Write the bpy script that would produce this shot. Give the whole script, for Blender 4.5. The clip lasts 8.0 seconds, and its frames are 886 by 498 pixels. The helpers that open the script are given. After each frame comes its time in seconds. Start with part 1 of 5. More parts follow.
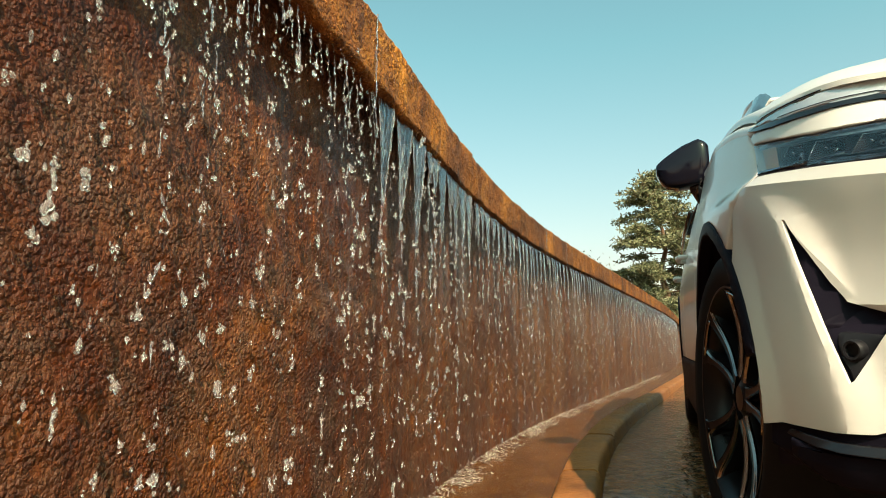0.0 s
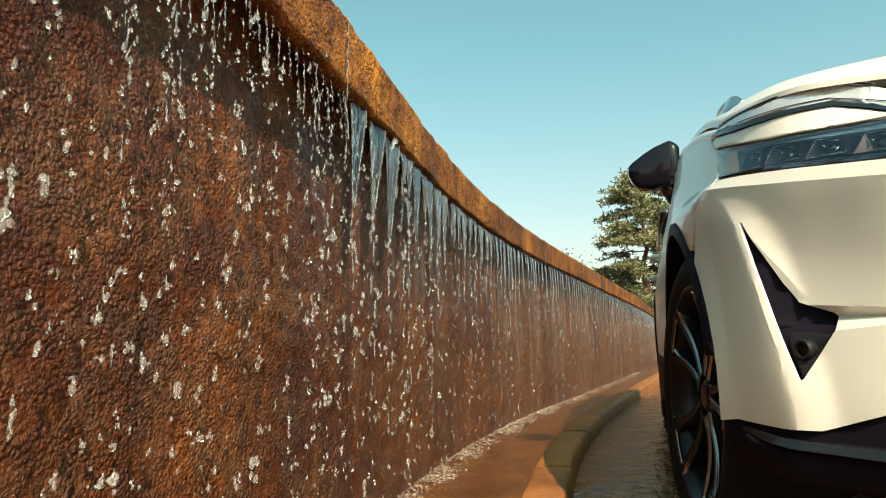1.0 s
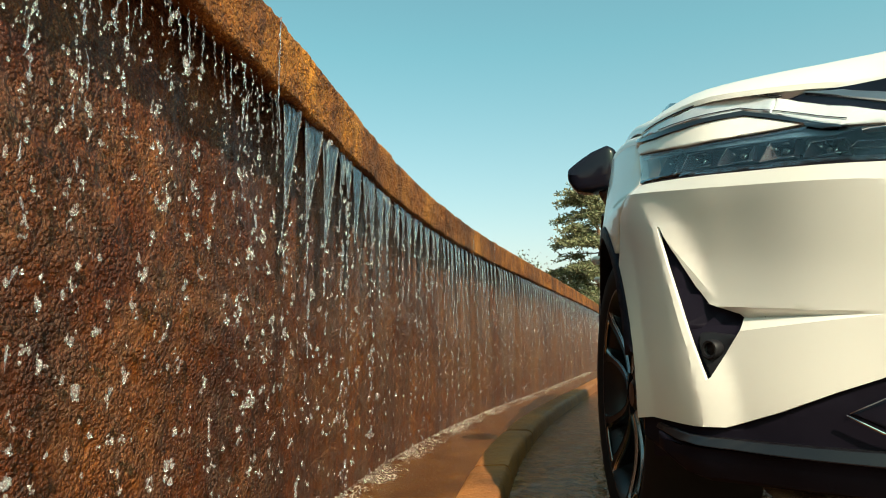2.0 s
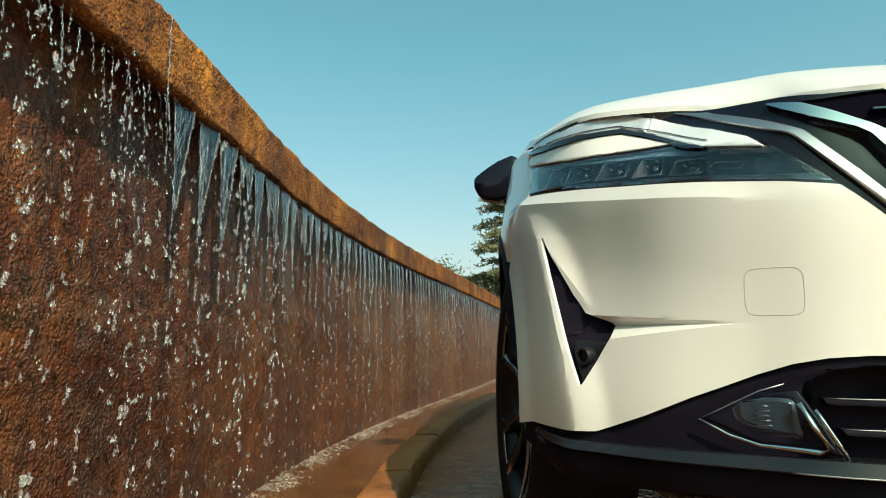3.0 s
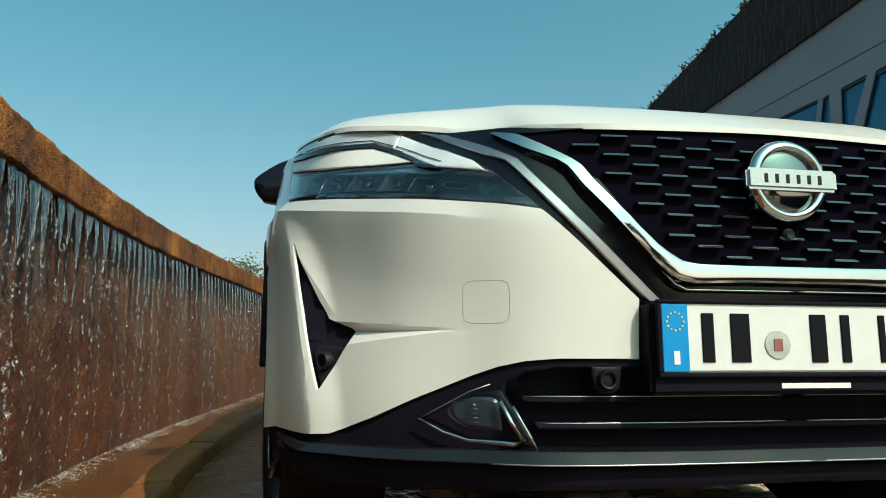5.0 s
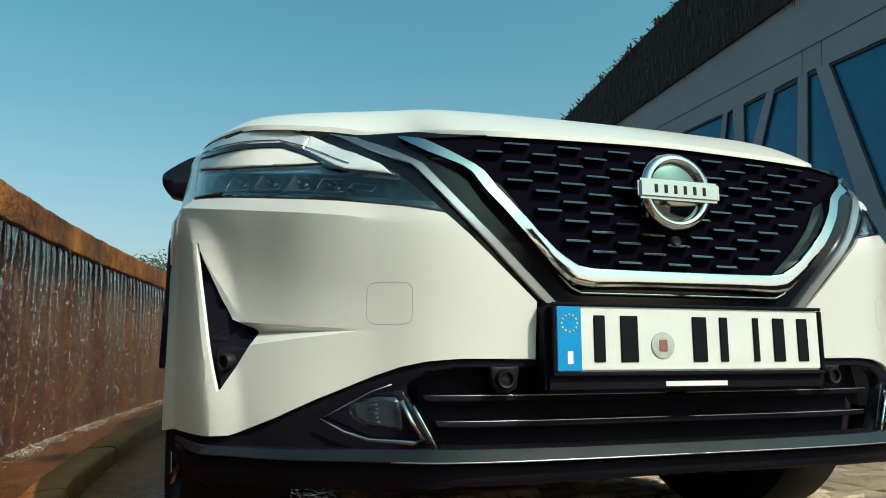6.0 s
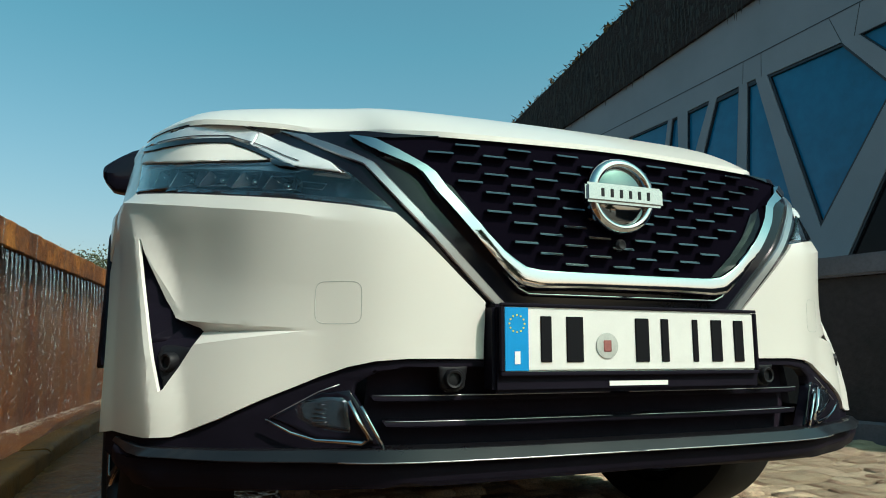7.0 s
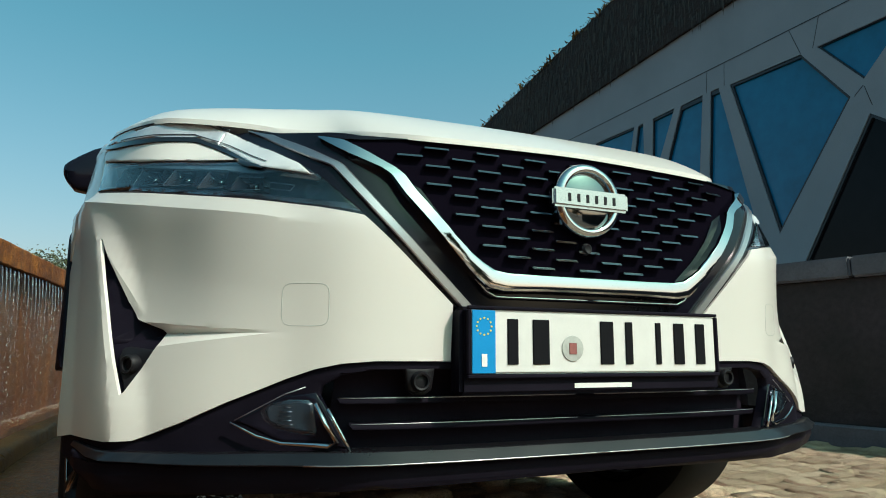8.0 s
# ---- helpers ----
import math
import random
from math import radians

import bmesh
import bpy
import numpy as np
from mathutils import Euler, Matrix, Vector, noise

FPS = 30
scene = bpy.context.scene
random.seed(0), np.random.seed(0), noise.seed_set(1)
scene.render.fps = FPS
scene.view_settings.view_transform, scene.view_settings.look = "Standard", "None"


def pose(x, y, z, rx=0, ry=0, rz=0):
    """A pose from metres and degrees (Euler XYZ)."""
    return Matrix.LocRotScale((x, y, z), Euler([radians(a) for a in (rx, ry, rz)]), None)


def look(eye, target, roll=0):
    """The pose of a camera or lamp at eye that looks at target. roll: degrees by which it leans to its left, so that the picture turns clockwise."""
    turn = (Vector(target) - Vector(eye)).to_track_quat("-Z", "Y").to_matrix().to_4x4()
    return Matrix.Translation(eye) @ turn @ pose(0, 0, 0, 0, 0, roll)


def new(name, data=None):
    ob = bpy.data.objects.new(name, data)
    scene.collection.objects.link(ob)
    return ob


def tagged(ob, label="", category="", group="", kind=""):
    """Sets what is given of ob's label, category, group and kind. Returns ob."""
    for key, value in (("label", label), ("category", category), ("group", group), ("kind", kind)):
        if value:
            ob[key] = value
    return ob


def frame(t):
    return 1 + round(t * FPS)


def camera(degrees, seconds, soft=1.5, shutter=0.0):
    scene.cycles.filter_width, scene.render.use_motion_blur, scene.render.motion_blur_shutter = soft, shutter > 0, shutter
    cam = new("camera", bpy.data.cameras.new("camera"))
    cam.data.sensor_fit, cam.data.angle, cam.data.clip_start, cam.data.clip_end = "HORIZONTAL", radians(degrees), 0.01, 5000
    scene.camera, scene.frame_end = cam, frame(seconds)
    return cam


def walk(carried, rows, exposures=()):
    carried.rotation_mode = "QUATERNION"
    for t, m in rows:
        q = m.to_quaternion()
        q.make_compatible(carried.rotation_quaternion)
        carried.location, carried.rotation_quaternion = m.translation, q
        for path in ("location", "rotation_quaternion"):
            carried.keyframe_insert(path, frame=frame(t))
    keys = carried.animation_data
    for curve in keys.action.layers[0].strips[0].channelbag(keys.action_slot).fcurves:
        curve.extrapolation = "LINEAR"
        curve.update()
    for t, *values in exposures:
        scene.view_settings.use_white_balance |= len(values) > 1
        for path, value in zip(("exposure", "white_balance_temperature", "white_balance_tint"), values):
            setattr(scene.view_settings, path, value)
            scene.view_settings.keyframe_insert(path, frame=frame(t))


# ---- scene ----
cam = camera(67.5, 8.0, 1.0)
PATH = [
    (0, (-1.026, -0.89, 0.49), (-1.637, 0.992, 0.781), -0.1),
    (0.5, (-1.013, -0.893, 0.495), (-1.607, 0.996, 0.777), -0.2),
    (1, (-0.991, -0.902, 0.494), (-1.556, 0.996, 0.777), -0.2),
    (2.5, (-0.897, -0.898, 0.494), (-1.244, 1.05, 0.782), -0.4),
    (3, (-0.862, -0.899, 0.5), (-1.085, 1.067, 0.793), -0.4),
    (3.5, (-0.827, -0.906, 0.507), (-0.907, 1.072, 0.795), -0.6),
    (4, (-0.797, -0.912, 0.507), (-0.737, 1.066, 0.797), -0.7),
    (4.5, (-0.77, -0.922, 0.506), (-0.57, 1.046, 0.799), -0.7),
    (5, (-0.75, -0.936, 0.506), (-0.409, 1.013, 0.796), -0.8),
    (6.5, (-0.72, -0.963, 0.506), (-0.075, 0.908, 0.792), -0.8),
    (7, (-0.724, -0.962, 0.507), (-0.018, 0.887, 0.791), -0.7),
    (7.5, (-0.725, -0.963, 0.503), (0.027, 0.867, 0.796), -0.6),
    (8, (-0.725, -0.965, 0.506), (0.069, 0.847, 0.798), -0.6),
]
EXPOSURE = [(0, 0.45, 7750, 26), (1, 0.42, 7650, 26), (2.5, 0.20, 7000, 20), (3.5, 0.0, 6500, 18), (5, -0.22, 6180, 18), (8, -0.27, 6080, 19)]
walk(cam, [(t, look(e, g, r)) for t, e, g, r in PATH], EXPOSURE)

# ---- light ----
SUN = Vector((0.53, -0.84, 0.95)).normalized()
world = bpy.data.worlds.new("sky")
scene.world = world
world.use_nodes = True
wn = world.node_tree.nodes
sky = wn.new("ShaderNodeTexSky")
sky.sky_type = "NISHITA"
sky.sun_disc = False
sky.sun_elevation = math.asin(SUN.z)
sky.sun_rotation = math.atan2(SUN.x, SUN.y)
sky.altitude = 100
sky.air_density, sky.dust_density, sky.ozone_density = 1.0, 3.4, 1.0
wn["Background"].inputs["Strength"].default_value = 0.185
# the sky's tint: paler in the haze near the horizon
way = wn.new("ShaderNodeTexCoord")
split = wn.new("ShaderNodeSeparateXYZ")
world.node_tree.links.new(way.outputs["Generated"], split.inputs["Vector"])
haze = wn.new("ShaderNodeValToRGB")
haze.color_ramp.elements[0].position, haze.color_ramp.elements[0].color = 0.0, (1.16, 1.03, 0.88, 1)
haze.color_ramp.elements[1].position, haze.color_ramp.elements[1].color = 0.42, (0.61, 1.25, 0.92, 1)
haze.color_ramp.elements.new(0.2).color = (0.86, 1.12, 0.86, 1)
world.node_tree.links.new(split.outputs["Z"], haze.inputs["Fac"])
tone = wn.new("ShaderNodeMix")
tone.data_type, tone.blend_type = "RGBA", "MULTIPLY"
tone.inputs[0].default_value = 1.0
world.node_tree.links.new(haze.outputs["Color"], tone.inputs[7])
world.node_tree.links.new(sky.outputs["Color"], tone.inputs[6])
world.node_tree.links.new(tone.outputs[2], wn["Background"].inputs["Color"])
sun_data = bpy.data.lights.new("sun", "SUN")
sun_data.energy, sun_data.angle, sun_data.color = 4.9, radians(0.55), (1.0, 0.88, 0.73)
sun = new("sun", sun_data)
sun.matrix_world = look(SUN * 60, (0, 0, 0))


# ---- materials ----
def nodes_of(name):
    m = bpy.data.materials.new(name)
    m.use_nodes = True
    nt = m.node_tree
    return m, nt, nt.nodes["Principled BSDF"]


def noise_node(nt, scale, detail=6.0, rough=0.6, stretch=(1, 1, 1)):
    tc = nt.nodes.new("ShaderNodeTexCoord")
    mp = nt.nodes.new("ShaderNodeMapping")
    mp.inputs["Scale"].default_value = stretch
    n = nt.nodes.new("ShaderNodeTexNoise")
    n.inputs["Scale"].default_value, n.inputs["Detail"].default_value, n.inputs["Roughness"].default_value = scale, detail, rough
    nt.links.new(tc.outputs["Object"], mp.inputs["Vector"])
    nt.links.new(mp.outputs["Vector"], n.inputs["Vector"])
    return n


def ramp(nt, source, stops):
    r = nt.nodes.new("ShaderNodeValToRGB")
    el = r.color_ramp.elements
    el[0].position, el[0].color = stops[0][0], (*stops[0][1], 1)
    el[1].position, el[1].color = stops[-1][0], (*stops[-1][1], 1)
    for pos, col in stops[1:-1]:
        e = el.new(pos)
        e.color = (*col, 1)
    nt.links.new(source, r.inputs["Fac"])
    return r.outputs["Color"]


def mixed(nt, a, b, fac, mode="MULTIPLY"):
    m = nt.nodes.new("ShaderNodeMix")
    m.data_type, m.blend_type = "RGBA", mode
    for sock, v in ((m.inputs[0], fac), (m.inputs[6], a), (m.inputs[7], b)):
        if isinstance(v, (int, float)):
            sock.default_value = v
        elif isinstance(v, tuple):
            sock.default_value = (*v, 1)
        else:
            nt.links.new(v, sock)
    return m.outputs[2]


def bump(nt, bsdf, height, strength, distance):
    b = nt.nodes.new("ShaderNodeBump")
    b.inputs["Strength"].default_value, b.inputs["Distance"].default_value = strength, distance
    nt.links.new(height, b.inputs["Height"])
    nt.links.new(b.outputs["Normal"], bsdf.inputs["Normal"])
    return b


def plain(name, base, rough=0.5, metal=0.0, var=0.12, scale=6.0, fine=90.0, relief=0.0, depth=0.002, coat=0.0, spec=0.5, rvar=0.1):
    """A surface with variation at two scales, in colour, gloss and relief."""
    m, nt, b = nodes_of(name)
    big, small = noise_node(nt, scale), noise_node(nt, fine, 3.0)
    lo = tuple(max(0.0, c * (1 - var)) for c in base)
    hi = tuple(min(1.0, c * (1 + var)) for c in base)
    col = ramp(nt, big.outputs["Fac"], [(0.3, lo), (0.7, hi)])
    col = mixed(nt, col, ramp(nt, small.outputs["Fac"], [(0.3, (1 - var,) * 3), (0.65, (1, 1, 1))]), 0.6)
    nt.links.new(col, b.inputs["Base Color"])
    rr = nt.nodes.new("ShaderNodeMapRange")
    rr.inputs["To Min"].default_value, rr.inputs["To Max"].default_value = max(0.0, rough - rvar), min(1.0, rough + rvar)
    nt.links.new(big.outputs["Fac"], rr.inputs["Value"])
    nt.links.new(rr.outputs["Result"], b.inputs["Roughness"])
    b.inputs["Metallic"].default_value = metal
    b.inputs["Specular IOR Level"].default_value = spec
    b.inputs["Coat Weight"].default_value = coat
    b.inputs["Coat Roughness"].default_value = 0.03
    if relief:
        bump(nt, b, small.outputs["Fac"], relief, depth)
    return m


def clear(name, tint, rough=0.0, ior=1.45):
    m, nt, b = nodes_of(name)
    b.inputs["Base Color"].default_value = (*tint, 1)
    b.inputs["Transmission Weight"].default_value = 1.0
    b.inputs["Roughness"].default_value, b.inputs["IOR"].default_value = rough, ior
    return m


def rust_material(name, dark, mid, light, rough, relief, cells, film):
    """Rusted steel: blotches, knobbly scale of two sizes, vertical run marks and a film of water."""
    m, nt, b = nodes_of(name)

    def value(op, x, y):
        n = nt.nodes.new("ShaderNodeMath")
        n.operation = op
        for sock, v in zip(n.inputs, (x, y)):
            if isinstance(v, (int, float)):
                sock.default_value = v
            else:
                nt.links.new(v, sock)
        return n.outputs[0]

    blot = noise_node(nt, 3.2, 8.0, 0.62)
    runs = noise_node(nt, 7.0, 6.0, 0.62, (1.0, 1.0, 0.06))
    fine = noise_node(nt, 420.0, 4.0, 0.7)
    warp = noise_node(nt, cells * .8, 2.0, 0.5)
    scale_cells = []
    for k in (cells, cells * 2.3):
        v = nt.nodes.new("ShaderNodeTexVoronoi")
        v.feature = "F1"
        v.inputs["Scale"].default_value = k
        tc = nt.nodes.new("ShaderNodeTexCoord")
        mp = mixed(nt, tc.outputs["Object"], warp.outputs["Color"], .0035, "ADD")
        nt.links.new(mp, v.inputs["Vector"])
        scale_cells.append(v)
    big, small = scale_cells
    height = value("SUBTRACT", 1.0, value("MULTIPLY", big.outputs["Distance"], 1.25))
    height = value("ADD", height, value("MULTIPLY", value("SUBTRACT", 1.0, small.outputs["Distance"]), .40))
    height = value("ADD", height, value("MULTIPLY", fine.outputs["Fac"], .35))
    patch = noise_node(nt, 22.0, 6.0, 0.65)
    scaly = nt.nodes.new("ShaderNodeMapRange")
    scaly.inputs["From Min"].default_value, scaly.inputs["From Max"].default_value = .38, .62
    scaly.inputs["To Min"].default_value, scaly.inputs["To Max"].default_value = .22, 1.05
    nt.links.new(patch.outputs["Fac"], scaly.inputs["Value"])
    height = value("MULTIPLY", height, scaly.outputs["Result"])
    col = ramp(nt, blot.outputs["Fac"], [(0.28, dark), (0.5, mid), (0.72, light)])
    cell = nt.nodes.new("ShaderNodeSeparateColor")
    nt.links.new(big.outputs["Color"], cell.inputs["Color"])
    col = mixed(nt, col, ramp(nt, cell.outputs["Red"], [(0.0, (0.55, 0.52, 0.52)), (0.55, (0.95, 0.93, 0.90)), (0.85, (1.3, 1.25, 1.1)), (1.0, (1.9, 1.75, 1.3))]), value("MULTIPLY", scaly.outputs["Result"], .75))
    # knob tops lightened, gaps between them darkened: shading put into the colour
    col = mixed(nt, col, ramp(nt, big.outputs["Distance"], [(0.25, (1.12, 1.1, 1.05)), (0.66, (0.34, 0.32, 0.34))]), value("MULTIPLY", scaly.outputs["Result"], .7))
    col = mixed(nt, col, ramp(nt, fine.outputs["Fac"], [(0.34, (0.35, 0.33, 0.33)), (0.5, (1, 1, 1)), (0.68, (1.7, 1.6, 1.25))]), 0.8)
    col = mixed(nt, col, ramp(nt, runs.outputs["Fac"], [(0.34, (0.55, 0.50, 0.46)), (0.5, (1, 1, 1)), (0.66, (1.35, 1.32, 1.2))]), 0.85)
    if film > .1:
        # tan streaks, stronger along the far stretch of the wall
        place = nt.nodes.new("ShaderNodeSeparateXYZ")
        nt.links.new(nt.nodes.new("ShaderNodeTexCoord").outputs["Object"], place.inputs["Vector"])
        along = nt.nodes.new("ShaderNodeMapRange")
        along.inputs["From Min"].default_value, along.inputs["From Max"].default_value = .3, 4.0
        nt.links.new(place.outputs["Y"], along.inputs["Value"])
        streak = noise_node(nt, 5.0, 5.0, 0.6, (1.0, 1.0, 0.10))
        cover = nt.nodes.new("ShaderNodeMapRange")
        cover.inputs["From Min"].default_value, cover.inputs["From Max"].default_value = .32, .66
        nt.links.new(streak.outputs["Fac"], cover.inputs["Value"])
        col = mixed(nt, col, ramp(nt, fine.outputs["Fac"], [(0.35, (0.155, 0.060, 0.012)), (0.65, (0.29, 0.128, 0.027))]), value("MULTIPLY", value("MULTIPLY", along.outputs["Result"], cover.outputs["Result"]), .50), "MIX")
        # grey-brown scale between the orange patches of the near stretch
        grey = noise_node(nt, 8.0, 7.0, 0.68)
        mask = nt.nodes.new("ShaderNodeMapRange")
        mask.inputs["From Min"].default_value, mask.inputs["From Max"].default_value = .44, .60
        nt.links.new(grey.outputs["Fac"], mask.inputs["Value"])
        pale = ramp(nt, fine.outputs["Fac"], [(0.34, (0.085, 0.046, 0.026)), (0.5, (0.20, 0.120, 0.070)), (0.66, (0.40, 0.27, 0.17))])
        col = mixed(nt, col, pale, value("MULTIPLY", value("MULTIPLY", value("SUBTRACT", 1.0, along.outputs["Result"]), mask.outputs["Result"]), .22), "MIX")
    nt.links.new(col, b.inputs["Base Color"])
    rr = nt.nodes.new("ShaderNodeMapRange")
    rr.inputs["To Min"].default_value, rr.inputs["To Max"].default_value = rough - 0.12, rough + 0.18
    nt.links.new(runs.outputs["Fac"], rr.inputs["Value"])
    nt.links.new(rr.outputs["Result"], b.inputs["Roughness"])
    b.inputs["Specular IOR Level"].default_value = 0.25
    b.inputs["Coat Roughness"].default_value, b.inputs["Coat IOR"].default_value = 0.16, 1.33
    sheet = noise_node(nt, 4.0, 4.0, 0.55, (1.0, 1.0, 0.05))
    wet = nt.nodes.new("ShaderNodeMapRange")
    wet.inputs["From Min"].default_value, wet.inputs["From Max"].default_value = .44, .56
    wet.inputs["To Min"].default_value, wet.inputs["To Max"].default_value = film * .12, film
    nt.links.new(sheet.outputs["Fac"], wet.inputs["Value"])
    nt.links.new(wet.outputs["Result"], b.inputs["Coat Weight"])
    bump(nt, b, height, relief, 0.009)
    return m


PAINT = plain("pearl_white_paint", (0.650, 0.620, 0.577), 0.34, 0.0, 0.02, 3.0, 900.0, 0.02, 0.0002, 0.45, 0.4, 0.03)
BLACK = plain("grained_black_plastic", (0.0095, 0.0080, 0.0135), 0.5, 0.0, 0.2, 5.0, 420.0, 0.25, 0.0006, 0.0, 0.03)
GLOSS = plain("gloss_black", (0.008, 0.008, 0.011), 0.10, 0.0, 0.1, 4.0, 200.0, 0, 0, 0.6, 0.5, 0.03)
PIANO = plain("piano_black", (0.006, 0.006, 0.011), 0.10, 0.0, 0.1, 4.0, 200.0, 0, 0, 0.0, 0.22, 0.03)
SLAT = plain("grille_bar_black", (0.19, 0.195, 0.21), 0.14, 1.0, 0.1, 4.0, 200.0, 0, 0, 0.3, 0.5, 0.03)
BAR_BLACK = plain("grille_black", (0.0040, 0.0032, 0.0065), 0.6, 0.0, 0.1, 4.0, 200.0, 0, 0, 0.0, 0.0, 0.03)
SATIN = plain("satin_silver", (0.42, 0.41, 0.42), 0.30, 0.9, 0.06, 6.0, 300.0, 0.0, 0, 0, 0.5, 0.05)
DRL_ARM = plain("silvered_light_bar", (0.66, 0.67, 0.68), 0.18, 0.45, 0.15, 9.0, 200.0, 0, 0, 0.8)
DRL_WHITE = plain("clear_light_bar", (0.74, 0.75, 0.74), 0.16, 0.12, 0.08, 9.0, 200.0, 0, 0, 1.0)
BRUSHED = plain("brushed_chrome", (0.45, 0.455, 0.465), 0.24, 1.0, 0.04, 5.0, 400.0, 0, 0, 0, 0.5, 0.03)
DARK_MIRROR = plain("smoked_chrome", (0.19, 0.20, 0.21), 0.05, 1.0, 0.05, 5.0, 200.0, 0, 0, 0, 0.5, 0.02)
CHROME = plain("chrome", (0.50, 0.515, 0.54), 0.05, 1.0, 0.03, 5.0, 200.0, 0, 0, 0, 0.5, 0.02)
LIP_GREY = plain("satin_grey_lip", (0.007, 0.007, 0.009), 0.30, 0.0, 0.1, 6.0, 300.0, 0.1, 0.0005, 0.0, 0.45)
RUBBER = plain("tyre_rubber", (0.009, 0.009, 0.010), 0.75, 0.0, 0.2, 12.0, 300.0, 0.3, 0.001, 0.0, 0.15)
RIM_DARK = plain("dark_alloy", (0.006, 0.006, 0.008), 0.3, 0.0, 0.1, 8.0, 200.0, 0, 0, 0.0, 0.25)
RIM_CUT = plain("machined_alloy", (0.30, 0.29, 0.29), 0.22, 1.0, 0.06, 8.0, 500.0, 0.05, 0.0003)
HOUSING = plain("lamp_housing", (0.018, 0.036, 0.050), 0.25, 0.3, 0.2, 14.0, 200.0)
REFLECTOR = plain("lamp_reflector", (0.22, 0.26, 0.30), 0.16, 1.0, 0.1, 30.0, 200.0)
SKY_BEZEL = plain("sky_tinted_lamp_bezel", (0.045, 0.095, 0.125), 0.35, 0.2, 0.15, 14.0, 200.0)
CUP = plain("lamp_cup", (0.004, 0.006, 0.009), 0.30, 0.0, 0.2, 30.0, 200.0, 0, 0, 0, 0.12)
LENS_DARK = plain("projector_glass", (0.03, 0.035, 0.04), 0.06, 0.0, 0.1, 40.0, 200.0, 0, 0, 0.8, 0.8, 0.02)
LENS = clear("lamp_lens", (0.93, 0.96, 0.98))
GLASS = clear("tinted_glass", (0.12, 0.17, 0.19))
PLATE_WHITE = plain("plate_white", (0.66, 0.65, 0.62), 0.5, 0, 0.04, 20, 300, 0, 0, 0, 0.12)
PLATE_BLUE = plain("plate_blue", (0.008, 0.24, 0.55), 0.5, 0, 0.05, 20, 300, 0, 0, 0, 0.12)
INK = plain("plate_ink", (0.008, 0.008, 0.010), 0.6, 0, 0.1, 20, 300, 0, 0, 0, 0.06)
YELLOW = plain("plate_yellow", (0.75, 0.60, 0.08), 0.4, 0, 0.05, 20, 300)
SEAL = plain("seal_grey", (0.42, 0.43, 0.40), 0.4, 0, 0.15, 60, 300)
SEAL_RED = plain("seal_red", (0.30, 0.10, 0.09), 0.4, 0, 0.2, 60, 300)
WHITE_INK = plain("white_ink", (0.75, 0.75, 0.73), 0.5, 0, 0.05, 20, 300)
SENSOR = plain("sensor_face", (0.008, 0.008, 0.010), 0.5, 0, 0.1, 40, 300, 0, 0, 0, 0.2)
DISC = plain("brake_disc", (0.16, 0.155, 0.15), 0.35, 1.0, 0.2, 20, 300)
CABIN = plain("dark_cabin", (0.018, 0.014, 0.022), 0.8, 0, 0.2, 5, 100, 0, 0, 0, 0.05)
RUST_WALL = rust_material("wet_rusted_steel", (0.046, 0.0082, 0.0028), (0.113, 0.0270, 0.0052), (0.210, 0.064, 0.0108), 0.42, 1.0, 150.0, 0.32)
RUST_BAND = rust_material("rusted_steel_rim", (0.060, 0.018, 0.007), (0.27, 0.092, 0.019), (0.60, 0.23, 0.034), 0.62, 1.0, 120.0, 0.03)
KERB_STONE = plain("kerb_stone", (0.30, 0.118, 0.038), 0.5, 0, 0.45, 5.0, 90.0, 0.8, 0.006, 0.0, 0.10)
DARK_STONE = plain("dark_stone_wall", (0.024, 0.0155, 0.0190), 0.75, 0, 0.75, 2.6, 28.0, 0.9, 0.008)
COPING = plain("slate_coping", (0.105, 0.096, 0.115), 0.6, 0, 0.35, 3.0, 70.0, 0.5, 0.003)
CONCRETE = plain("pale_render", (0.245, 0.27, 0.315), 0.8, 0, 0.10, 0.8, 60.0, 0.2, 0.003)
FRAME_DARK = plain("dark_frame", (0.03, 0.035, 0.045), 0.4, 0.5, 0.1, 3.0, 60.0)
# blue of the reflected sky put into the base colour; dark copy lacks it
WINDOW_SKY = plain("sky_tinted_window_glass", (0.006, 0.150, 0.31), 0.04, 0.0, 0.3, 0.35, 5.0, 0, 0, 0, 0.35, 0.02)
WINDOW_DARK = plain("dark_window_glass", (0.008, 0.007, 0.010), 0.05, 0.0, 0.4, 0.6, 5.0, 0, 0, 0, 0.10, 0.02)
FASCIA = plain("weathered_fascia", (0.024, 0.015, 0.015), 0.85, 0, 0.55, 1.2, 18.0, 0.8, 0.03)
BARK = plain("pine_bark", (0.17, 0.095, 0.055), 0.9, 0, 0.35, 3.0, 30.0, 0.8, 0.02)
GROUT = plain("sand_joint", (0.16, 0.115, 0.078), 0.85, 0, 0.3, 2.0, 120.0, 0.5, 0.004)


